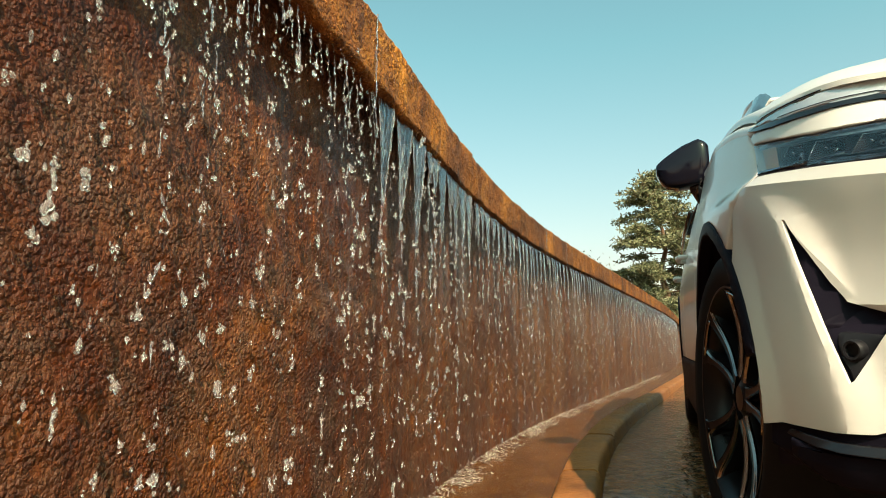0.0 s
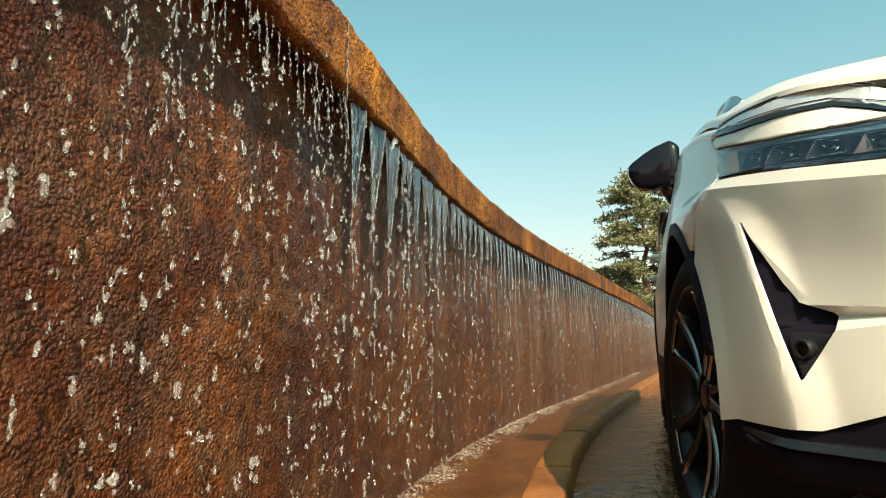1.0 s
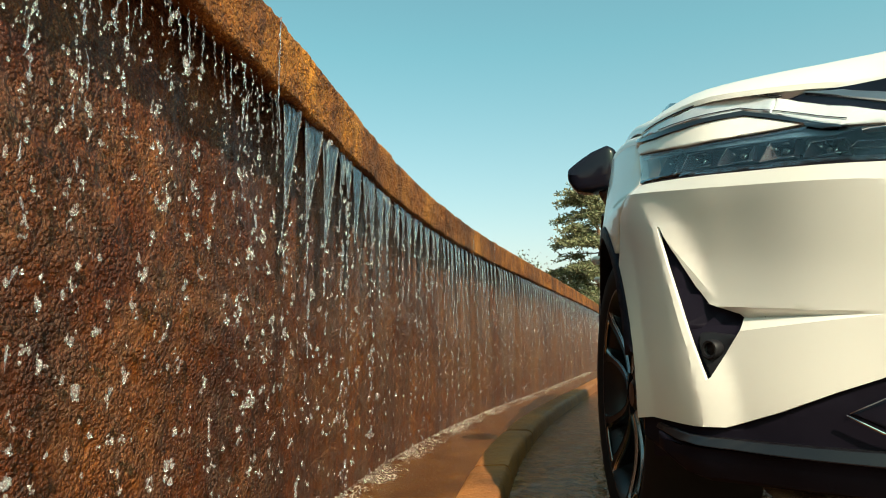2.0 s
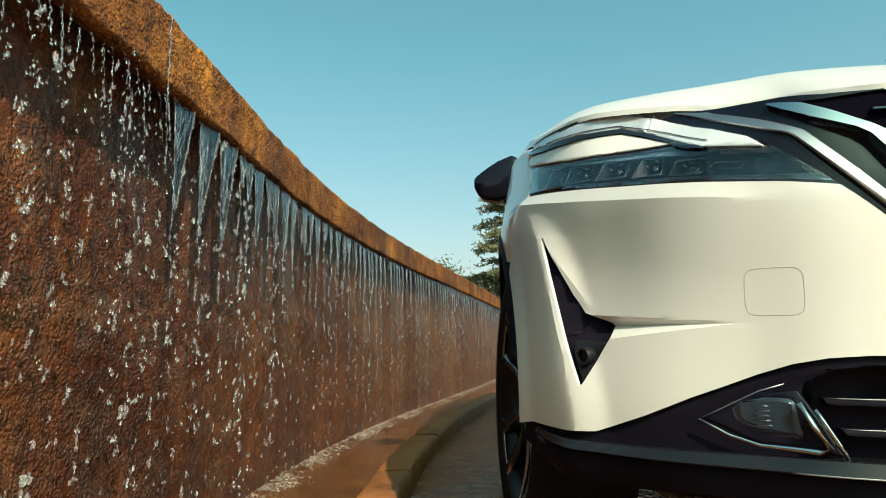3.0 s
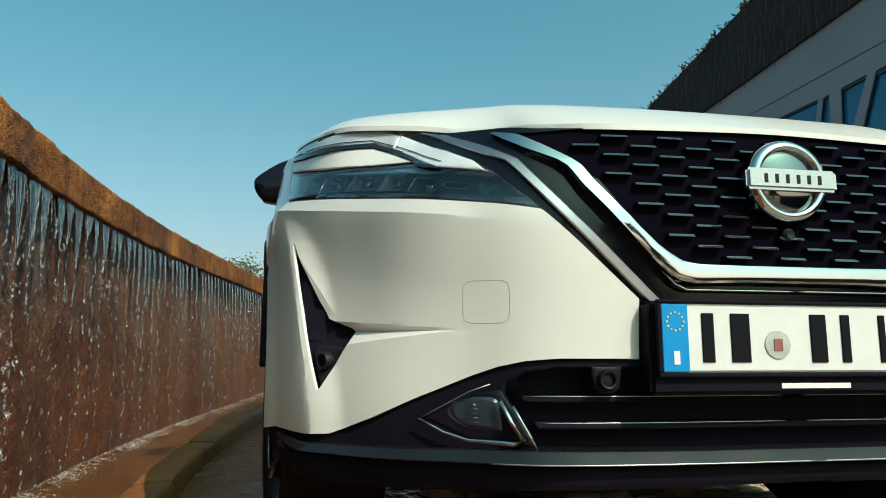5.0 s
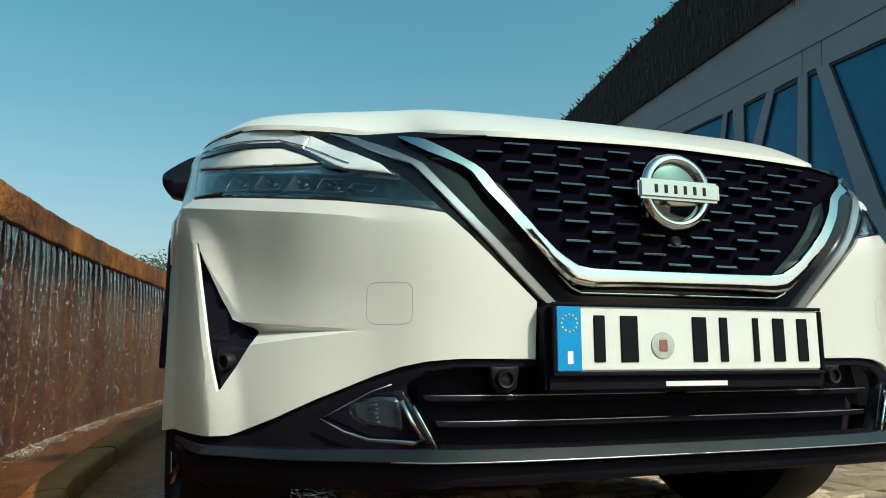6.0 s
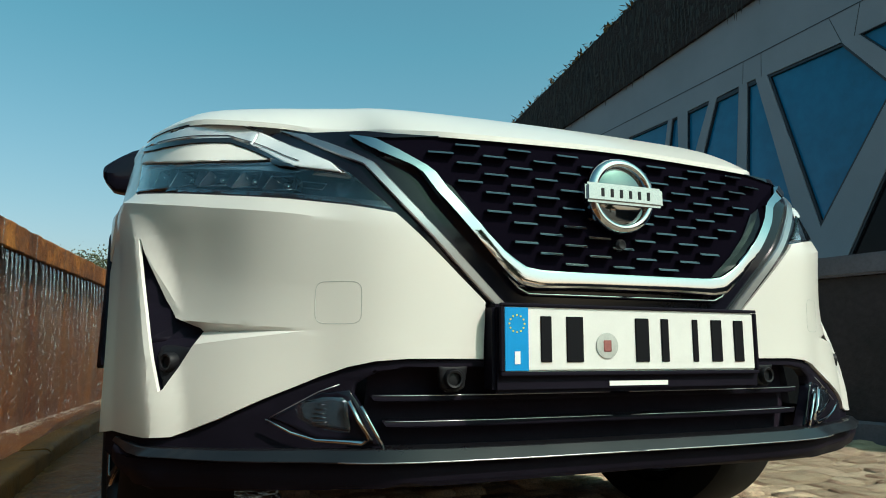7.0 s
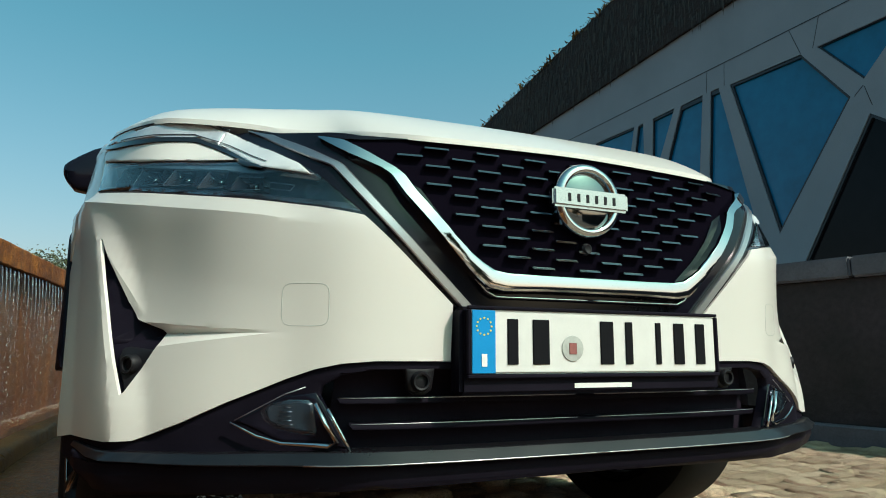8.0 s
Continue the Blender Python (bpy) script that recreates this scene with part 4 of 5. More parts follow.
NF, NV = 60, 26
verts, faces = [], []
for lift in (0.0, -.010):
    for j in range(NV + 1):
        for i in range(NF + 1):
            verts.append(bonnet_point(-1 + 2 * i / NF, (j / NV) ** 1.6, lift))
n = (NF + 1) * (NV + 1)
for j in range(NV):
    for i in range(NF):
        a = j * (NF + 1) + i
        faces += [(a, a + 1, a + NF + 2, a + NF + 1), (n + a, n + a + NF + 1, n + a + NF + 2, n + a + 1)]
for i in range(NF):
    faces.append((i, n + i, n + i + 1, i + 1))
for j in range(NV):
    a, b = j * (NF + 1), (j + 1) * (NF + 1)
    faces += [(a, b, n + b, n + a), (a + NF, n + a + NF, n + b + NF, b + NF)]
crisp(mesh_ob("bonnet", verts, faces, PAINT, car), 50)

# glasshouse

def quad_grid(name, corners, material, parent, n=8, bulge=0.0, label="", thick=.006):
    a, b, c, d = (Vector(p) for p in corners)
    no = (b - a).cross(d - a).normalized()
    vs, fs = [], []
    for back in (0.0, -thick):
        for j in range(n + 1):
            for i in range(n + 1):
                s, t = i / n, j / n
                p = a * (1 - s) * (1 - t) + b * s * (1 - t) + c * s * t + d * (1 - s) * t
                vs.append(p + no * (bulge * 16 * s * (1 - s) * t * (1 - t) + back))
    m = (n + 1) ** 2
    for j in range(n):
        for i in range(n):
            k = j * (n + 1) + i
            fs += [(k, k + 1, k + n + 2, k + n + 1), (m + k, m + k + n + 1, m + k + n + 2, m + k + 1)]
    for i in range(n):
        for k, l in ((i, i + 1), (n * (n + 1) + i + 1, n * (n + 1) + i), ((i + 1) * (n + 1), i * (n + 1)), (i * (n + 1) + n, (i + 1) * (n + 1) + n)):
            fs.append((k, m + k, m + l, l))
    return mesh_ob(name, vs, fs, material, parent, label)


quad_grid("windscreen", [(-.74, 1.36, 1.06), (.74, 1.36, 1.06), (.56, 2.06, 1.50), (-.56, 2.06, 1.50)], GLASS, car, 12, .03)
quad_grid("roof", [(-.60, 2.05, 1.505), (.60, 2.05, 1.505), (.56, 3.95, 1.50), (-.56, 3.95, 1.50)], PAINT, car, 14, .055, "white roof", .03)
quad_grid("rear_window", [(.60, 4.28, 1.08), (-.60, 4.28, 1.08), (-.52, 3.93, 1.49), (.52, 3.93, 1.49)], GLASS, car, 8, .02)
quad_grid("tailgate", [(.80, 4.28, .45), (-.80, 4.28, .45), (-.70, 4.31, 1.09), (.70, 4.31, 1.09)], PAINT, car, 10, .10, "", .03)
quad_grid("underbody", [(.72, .30, .310), (-.72, .30, .310), (-.72, 4.2, .30), (.72, 4.2, .30)], CABIN, car, 4, 0, "", .05)
for s in (-1, 1):
    quad_grid("side_window", [(s * .855, 1.62, 1.02), (s * .858, 2.62, 1.045), (s * .612, 2.62, 1.545), (s * .575, 2.12, 1.495)], GLASS, car, 8, .02 * -s)
    quad_grid("side_window", [(s * .858, 2.70, 1.045), (s * .845, 3.55, 1.07), (s * .59, 3.40, 1.525), (s * .612, 2.70, 1.547)], GLASS, car, 8, .02 * -s)
    mesh_ob("front_pillar", *tube([(s * .80, 1.33, 1.02), (s * .735, 1.55, 1.14), (s * .65, 1.82, 1.33), (s * .585, 2.08, 1.50), (s * .60, 2.6, 1.545), (s * .58, 3.4, 1.53), (s * .545, 3.93, 1.49)], .036, 10), GLOSS, car)
    mesh_ob("roof_rail", *tube([(s * .60, 2.2, 1.54), (s * .605, 2.4, 1.575), (s * .60, 3.2, 1.575), (s * .57, 3.8, 1.535)], .016, 8), SATIN, car)
    mesh_ob("middle_pillar", *tube([(s * .865, 2.66, 1.03), (s * .745, 2.66, 1.32), (s * .612, 2.66, 1.55)], .035, 8), GLOSS, car)
    quad_grid("rear_pillar", [(s * .845, 3.58, 1.04), (s * .66, 4.27, 1.06), (s * .53, 3.94, 1.50), (s * .585, 3.42, 1.53)], PAINT, car, 6, .02 * -s, "", .03)
    mesh_ob("belt_trim", *tube([(s * .895, 1.9, 1.005), (s * .897, 2.6, 1.025), (s * .885, 3.5, 1.045)], .010, 8), GLOSS, car)
    quad_grid("tail_lamp", [(s * .86, 4.02, .86), (s * .62, 4.40, .88), (s * .62, 4.39, .99), (s * .86, 4.02, .98)], SEAL_RED, car, 6, .02 * -s)
    # door mirror: rounded shell, folded glass and stalk
    bm = bmesh.new()
    bmesh.ops.create_uvsphere(bm, u_segments=28, v_segments=18, radius=1.0)
    for v in bm.verts:
        x, y, zz = (math.copysign(abs(c) ** k, c) for c, k in zip(v.co, (.42, .42, .24)))
        t = (x + 1) / 2
        hi = float(np.interp(t, (0, .02, .08, .20, .45, .80, 1), (1.091, 1.096, 1.104, 1.118, 1.148, 1.172, 1.160)))
        lo = float(np.interp(t, (0, .02, .08, .20, .45, .80, 1), (1.056, 1.046, 1.030, 1.010, 1.004, 1.010, 1.030)))
        v.co = Vector((s * (1.024 - t * .172), 1.475 + y * (.030 + .028 * t) - (1 - abs(zz)) * .012, (hi + lo) / 2 + zz * (hi - lo) / 2))
    mirror = part("door_mirror", bm, PIANO, car, "gloss black door mirror")
    quad_grid("mirror_glass", [(s * .868, 1.534, 1.03), (s * .995, 1.524, 1.04), (s * .995, 1.524, 1.115), (s * .868, 1.534, 1.15)], CHROME, mirror, 3, 0, "", .004)
    mesh_ob("mirror_stalk", *tube([(s * .86, 1.50, .985), (s * .885, 1.485, 1.01), (s * .90, 1.475, 1.06)], [.04, .032, .034], 10), GLOSS, mirror)


# wheels: tyre, dark rim with five pairs of spokes whose edges are machined bright, disc
def wheel(x, y, turn):
    w = new("wheel")
    w.parent = car
    side = -1 if x < 0 else 1
    w.matrix_local = Matrix.Translation((x, y, .352)) @ Matrix.Rotation(radians(turn), 4, "Z") @ Matrix.Diagonal((side, 1, 1, 1))
    lathe_part("tyre", [(-.115, .268), (-.118, .300), (-.108, .342), (-.085, .354), (.085, .354), (.108, .342), (.121, .315), (.118, .290), (.106, .266)], RUBBER, w, 72, caps=False)
    rim = lathe_part("rim", [(-.10, .262), (-.09, .240), (.06, .236), (.098, .252), (.112, .262), (.112, .268), (.100, .271)], RIM_DARK, w, 72, caps=False)
    lathe_part("rim_well", [(-.05, .238), (-.048, .05), (-.04, .05)], CABIN, rim, 40)
    lathe_part("brake_disc", [(-.01, .165), (.014, .165), (.014, .09), (.03, .085), (.03, .02)], DISC, w, 40)
    lathe_part("hub_cap", [(.03, .070), (.066, .062), (.082, .034), (.086, .030), (.087, .004)], RIM_DARK, rim, 32)
    for k in range(10):
        base = 2 * math.pi * (k // 2) / 5 + .62
        d0 = -1 if k % 2 else 1
        rows = 18
        t = Vector((0, math.cos(base), math.sin(base)))
        p = Vector((0, -math.sin(base), math.cos(base)))
        vs, fs, cuts = [], [], ([], [])
        for r in range(rows + 1):
            q = r / rows
            rad = .048 + q * .206
            mid = d0 * (.014 + .052 * q ** 1.25)
            wid = .0085 + .005 * q + .018 * max(0.0, (q - .8) / .2) ** 2 + .008 * max(0.0, 1 - q / .2) ** 2
            out = .080 + .026 * q - .014 * math.sin(q * math.pi)
            for off, dep in ((-1, 0), (-.8, .005), (.8, .005), (1, 0), (.9, -.045), (-.9, -.045)):
                c = t * rad + p * (mid + off * wid)
                if c.length > .262:
                    c *= .262 / c.length
                vs.append(c + Vector((out + dep, 0, 0)))
            for d in (-1, 1):
                thick = .0030 + (.006 * max(0.0, q - .5) if d == d0 else 0.0)
                for edge, dep in ((wid, .0012), (wid - thick, .0068)):
                    c = t * rad + p * (mid + d * edge)
                    if c.length > .264:
                        c *= .264 / c.length
                    cuts[d > 0].append(c + Vector((out + dep, 0, 0)))
        for r in range(rows):
            for i in range(6):
                j = (i + 1) % 6
                fs.append((r * 6 + i, r * 6 + j, r * 6 + 6 + j, r * 6 + 6 + i))
        fs += [tuple(range(6))[::-1], tuple(rows * 6 + i for i in range(6))]
        crisp(mesh_ob("spoke", vs, fs, RIM_DARK, rim), 40)
        for cut in cuts:
            m = len(cut)
            cv = cut + [c - Vector((.005, 0, 0)) for c in cut]
            cf = [(2 * r, 2 * r + 1, 2 * r + 3, 2 * r + 2) for r in range(rows)] + [(2 * r, 2 * r + 2, m + 2 * r + 2, m + 2 * r) for r in range(rows)] + [(2 * r + 1, m + 2 * r + 1, m + 2 * r + 3, 2 * r + 3) for r in range(rows)]
            mesh_ob("spoke_edge", cv, cf, RIM_CUT, rim, "", False)
    # bright arcs that close each pair of spokes at the rim
    for k in range(5):
        base = 2 * math.pi * k / 5 + .62
        arc = [(.108, .250 * math.cos(base + a), .250 * math.sin(base + a)) for a in np.linspace(-.23, .23, 10)]
        mesh_ob("spoke_arc", *tube(arc, .0042, 6), RIM_CUT, rim)
    return w


wheel(-.766, .88, 9)
wheel(.766, .88, 9)
wheel(-.766, 3.545, 0)
wheel(.766, 3.545, 0)
for s in (-1, 1):
    for yh in (.88, 3.545):
        lin = arch(yh, .424, -10, 190, 24)
        vs = [(s * x, y, zz) for y, zz in lin for x in (.56, .83)]
        n = len(vs)
        vs += [(s * x, yh + (y - yh) * 1.03, .345 + (zz - .345) * 1.03) for y, zz in lin for x in (.56, .83)]
        fs = [(2 * i, 2 * i + 1, 2 * i + 3, 2 * i + 2) for i in range(24)] + [(n + 2 * i, n + 2 * i + 2, n + 2 * i + 3, n + 2 * i + 1) for i in range(24)]
        # lip that joins the liner to the cladding
        if yh < 2:
            edge = [skin(s * u, zz, -.012) for u, zz in arch(HUB_F, .414, 8, 140, 24)]
            back = [(s * .80, y, zz) for y, zz in arch(yh, .424, 8, 140, 24)]
            mesh_ob("liner_lip", [tuple(c) for c in edge] + back, [(i, i + 1, i + 26, i + 25) for i in range(24)], CABIN, car)
        # closed inner side of the arch
        m = len(vs)
        vs.append((s * .56, yh, .345))
        fs += [(m, 2 * i, 2 * i + 2) for i in range(24)]
        mesh_ob("wheel_liner", vs, fs, CABIN, car)


# ---- the place ----
WALL_Y = (-9, -6, -3, -1.5, -.5, .33, 1.3, 2.0, 2.7, 3.5, 4.4, 5.7, 8.3, 11, 14, 20, 26)
WALL_X = (-.80, -1.08, -1.33, -1.44, -1.51, -1.58, -1.665, -1.69, -1.675, -1.63, -1.545, -1.42, -1.18, -.95, -.75, -.4, -.1)
TOP, LIP = 1.20, 1.045


def smooth_curve(xs, ys):
    """A smooth curve through points, as a table."""
    fine = np.linspace(xs[0], xs[-1], 1400)
    raw = np.interp(fine, xs, ys)
    k = np.hanning(61)
    pad = np.concatenate([np.full(30, raw[0]) + (np.arange(-30, 0)) * (raw[1] - raw[0]), raw, np.full(30, raw[-1]) + np.arange(1, 31) * (raw[-1] - raw[-2])])
    return fine, np.convolve(pad, k / k.sum(), "valid")


WY, WX = smooth_curve(WALL_Y, WALL_X)


def wall_x(y):
    return float(np.interp(y, WY, WX))


def ground_z(x):
    return -.01745 * max(-2.0, min(3.4, x))


def sweep(name, section, ys, material, parent=None, label="", kind="", category="", jitter=0.0, smooth=True, rough=0.0):
    """Carries a section of (offset from the wall, height) along the wall's curve."""
    verts, faces = [], []
    m = len(section)
    for y in ys:
        x = wall_x(y)
        for dx, zz in section:
            j = jitter * (noise.noise(Vector((dx * 9, y * 7, zz * 9))) + .5 * noise.noise(Vector((dx * 31, y * 27, zz * 31)))) if jitter else 0.0
            f = rough * (noise.noise(Vector((dx * 40, y * 46, zz * 46))) + .8 * noise.noise(Vector((dx * 90, y * 118, zz * 118)))) if rough else 0.0
            verts.append((x + dx + j + f, y, zz + j * .6))
    for i in range(len(ys) - 1):
        for k in range(m):
            l = (k + 1) % m
            faces.append((i * m + k, i * m + l, (i + 1) * m + l, (i + 1) * m + k))
    faces += [tuple(range(m))[::-1], tuple((len(ys) - 1) * m + k for k in range(m))]
    ob = mesh_ob(name, verts, faces, material, parent, label, smooth)
    bm = bmesh.new()
    bm.from_mesh(ob.data)
    bmesh.ops.recalc_face_normals(bm, faces=bm.faces)
    bm.to_mesh(ob.data)
    bm.free()
    return crisp(tagged(ob, label, category, "", kind), 75 if rough else 40)


near = list(np.arange(-9, -1, .25)) + list(np.arange(-1, -.3, .03)) + list(np.arange(-.3, 2.4, .008)) + list(np.arange(2.4, 4, .02)) + list(np.arange(4, 9, .06)) + list(np.arange(9, 26.01, .25))
face = [(-.066 - .038 * max(0.0, k / 120 * 1.26 - .6), -.10 + k / 120 * 1.26) for k in range(121)]
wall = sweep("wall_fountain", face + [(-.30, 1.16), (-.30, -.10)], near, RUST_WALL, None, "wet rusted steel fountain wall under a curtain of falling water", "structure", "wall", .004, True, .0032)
heights = [LIP + (TOP - LIP) * k / 15 for k in range(16)]
rim = sweep("trim_rim", [(-.010, LIP), (.004, LIP + .006)] + [(.006, h) for h in heights[1:-1]] + [(.002, TOP - .004), (-.012, TOP), (-.34, TOP), (-.34, 1.165), (-.072, 1.165), (-.072, LIP + .03)], near, RUST_BAND, None, "rough orange-brown rusted steel rim of the fountain wall", "structure", "wall rim", .006, True, .0030)

# ground: one sheet to the horizon
gx = [-400, -60, -20, -6, -2.5, -1.5, -1.2, 0, 1, 2, 3.4, 6, 20, 60, 400]
gy = [-400, -60, -20, -8, -4, -1, 0, 1, 2, 3, 4, 6, 9, 14, 26, 60, 400]
verts = [(x, y, ground_z(x) - .012) for y in gy for x in gx]
faces = [(j * len(gx) + i, j * len(gx) + i + 1, (j + 1) * len(gx) + i + 1, (j + 1) * len(gx) + i) for j in range(len(gy) - 1) for i in range(len(gx) - 1)]
tagged(mesh_ob("ground", verts, faces, GROUT, None, "sandy ground and joints below the paving"), "", "ground", "", "structure")

# trough, foam line and kerb
ys = list(np.arange(-4, 6, .08)) + list(np.arange(6, 26, .4))
sweep("water_trough", [(-.10, .0), (-.10, .035), (.32, .05), (.32, .0)], ys, TROUGH, None, "shallow orange-brown water running in the trough below the wall", "structure", "water")
rng = random.Random(4)
kerb = tagged(new("kerb"), "worn stone kerb beside the water trough", "kerb", "", "structure")
y = -3.2
while y < 14:
    length = .92 if y < 6 else 1.6
    y1 = y + length - .008
    n = 10
    verts, faces = [], []
    sec = [(.306, -.02), (.308, .080), (.314, .092), (.326, .097), (.412, .099), (.425, .094), (.433, .080), (.441, -.02)]
    dz = rng.uniform(-.004, .004)
    for i in range(n + 1):
        yy = y + (y1 - y) * i / n
        edge = .006 if i in (0, n) else 0
        for dx, zz in sec:
            w = .006 * noise.noise(Vector((dx * 20, yy * 6, zz * 20)))
            verts.append((wall_x(yy) + dx + w, yy, zz + dz + w - (edge if zz > .05 else 0)))
    m = len(sec)
    for i in range(n):
        for k in range(m - 1):
            faces.append((i * m + k, (i + 1) * m + k, (i + 1) * m + k + 1, i * m + k + 1))
    faces += [tuple(range(m)), tuple(n * m + k for k in range(m))[::-1]]
    crisp(mesh_ob("kerb_stone", verts, faces, KERB_STONE, kerb), 40)
    y += length

# wet paving between the kerb and the car
verts, faces = [], []
cols, ylist = 16, list(np.arange(-4, 8, .12)) + list(np.arange(8, 24, .8))
for y in ylist:
    x0, x1 = wall_x(y) + .44, -.42
    for k in range(cols + 1):
        x = x0 + (x1 - x0) * k / cols
        verts.append((x, y, ground_z(x) + .010 + .002 * noise.noise(Vector((x * 9, y * 9, 0)))))
for j in range(len(ylist) - 1):
    for k in range(cols):
        a = j * (cols + 1) + k
        faces.append((a, a + 1, a + cols + 2, a + cols + 1))
tagged(mesh_ob("pavement_wet", verts, faces, WET, None, "thin sheet of water over brown paving beside the kerb"), "", "wet paving", "", "structure")


# ---- falling water ----
def strand(vs, fs, pts, widths, depth=.5):
    """A flattened wavy ribbon of water with thickness."""
    base = len(vs)
    for (x, y, zz), w in zip(pts, widths):
        for a in (0, 1.257, 2.513, 3.770, 5.027):
            vs.append((x + math.sin(a) * w * depth, y + math.cos(a) * w, zz))
    for i in range(len(pts) - 1):
        for k in range(5):
            l = (k + 1) % 5
            fs.append((base + i * 5 + k, base + i * 5 + l, base + i * 5 + 5 + l, base + i * 5 + 5 + k))
    fs += [tuple(base + k for k in range(5))[::-1], tuple(base + (len(pts) - 1) * 5 + k for k in range(5))]


OCTA_V = []
for i in range(3):
    for k in range(6):
        lat, lon = (-.7, 0, .7)[i], k * math.pi / 3 + i * .5
        OCTA_V.append((math.cos(lat) * math.cos(lon), math.cos(lat) * math.sin(lon), math.sin(lat)))
OCTA_V += [(0, 0, -1), (0, 0, 1)]
OCTA_F = []
for k in range(6):
    l = (k + 1) % 6
    OCTA_F += [(18, l, k), (k, l, 6 + k), (l, 6 + l, 6 + k), (6 + k, 6 + l, 12 + k), (6 + l, 12 + l, 12 + k), (12 + k, 12 + l, 19)]


def drop(vs, fs, c, r, long):
    base = len(vs)
    wob = [rng.uniform(.62, 1.38) for _ in range(20)]
    for (x, y, zz), w in zip(OCTA_V, wob):
        vs.append((c[0] + x * r * w * .8, c[1] + y * r * w, c[2] + zz * r * long * w))
    fs.extend(tuple(base + i for i in f) for f in OCTA_F)


rng = random.Random(11)
sv, sf, dv, df, tv, tf = [], [], [], [], [], []


def cord(y0, y1, x0, reach, r0, bend=.8, n=14, inside=False):
    """One thin beaded thread from the lip to y1, reach below it."""
    ph, am = rng.uniform(0, 6.3), rng.uniform(.0005, .0018)
    pts = [(x0 + .018 * (i / n) ** .5 + am * math.sin(ph + i * 1.9), y0 + (y1 - y0) * (i / n) ** bend + am * math.sin(ph * 2 + i * 1.3), LIP + .012 - reach * i / n) for i in range(n + 1)]
    strand(sv if inside else tv, sf if inside else tf, pts, [max(.0002, r0 * rng.choice((.35, .6, .9, 1.2, 1.7))) for i in range(n + 1)], .9)
    return pts


def rope(y0, x0, top, length, r0):
    """A lumpy twisted rope of water below a fan, which breaks into clots as it falls."""
    d, ph = 0.0, rng.uniform(0, 6.3)
    while d < length and top - d > .06:
        q = d / length
        run = rng.uniform(.015, .08) * (1.2 - q) * (1 if y0 > .3 else .5)
        n = max(3, int(run / .006))
        lean, off = rng.gauss(0, .002 + .004 * q), rng.gauss(0, .0015 + .004 * q)
        pts = [(x0 + .02 + .010 * q + off + .002 * math.sin(ph + 40 * (d + run * i / n)), y0 + lean * i / n + off + .0014 * math.sin(ph * 2 + 55 * (d + run * i / n)), top - d - run * i / n) for i in range(n + 1)]
        w = [r0 * (1 - .35 * q) * rng.choice((.15, .3, .6, 1.0, 1.7)) * (1 if y0 > .3 else .7) for i in range(n + 1)]
        w[0] = w[-1] = r0 * .12
        strand(tv, tf, pts, w, .7)
        for _ in range(2):
            i = rng.randrange(n + 1)
            drop(dv, df, (pts[i][0] + rng.gauss(0, .003), pts[i][1] + rng.gauss(0, r0 * 1.6), pts[i][2]), r0 * rng.uniform(.35, .8), rng.uniform(.8, 1.6))
        d += run + rng.expovariate(1 / (.006 + .05 * q))


def clot(c, r):
    """A torn clot of falling water: a few merged drops and a tail."""
    lean = rng.gauss(0, .35)
    for k in range(rng.randint(3, 6)):
        g = rng.gauss(0, 1)
        drop(dv, df, (c[0] + rng.gauss(0, r * .4), c[1] + g * r * lean + rng.gauss(0, r * .55), c[2] + g * r * .9), r * rng.uniform(.28, .75), rng.uniform(.8, 1.9))
    drop(dv, df, (c[0], c[1] + rng.gauss(0, r * .5), c[2] + r * 1.6), r * rng.uniform(.15, .3), rng.uniform(2.0, 4.5))


def sheet(y0, wide, end, x0, reach, cols=12, rows=14):
    """A thin rippled film that narrows from the lip to a point at end, with beads along its far edge."""
    ridge = [rng.gauss(0, .0011) for _ in range(cols + 1)]
    base, layer = len(sv), (cols + 1) * (rows + 1)
    for back in (0.0, .0011):
        for i in range(rows + 1):
            q = i / rows
            for k in range(cols + 1):
                o = k / cols
                yy = y0 + o * wide + (end + o * .007 - y0 - o * wide) * q ** .85
                xx = x0 + .004 + .018 * q ** .5 + ridge[k] + .0012 * noise.noise(Vector((yy * 260, q * 6, y0))) - back
                sv.append((xx, yy, LIP + .012 - reach * q))
    for i in range(rows):
        for k in range(cols):
            a = base + i * (cols + 1) + k
            b = a + layer
            sf.append((a, a + cols + 1, a + cols + 2, a + 1))
            sf.append((b, b + 1, b + cols + 2, b + cols + 1))
    for k, flip in ((0, 1), (cols, 0)):
        for i in range(rows):
            a = base + i * (cols + 1) + k
            q = (a, a + layer, a + layer + cols + 1, a + cols + 1)
            sf.append(q[::-1] if flip else q)
    for i in range(int(reach / .007)):
        q = .12 + .88 * rng.random()
        yy = y0 + wide + (end + .007 - y0 - wide) * q ** .85
        drop(dv, df, (x0 + .006 + .018 * q ** .5, yy + rng.gauss(0, .0018), LIP + .012 - reach * q), rng.uniform(.0008, .0026), rng.uniform(.9, 1.8))


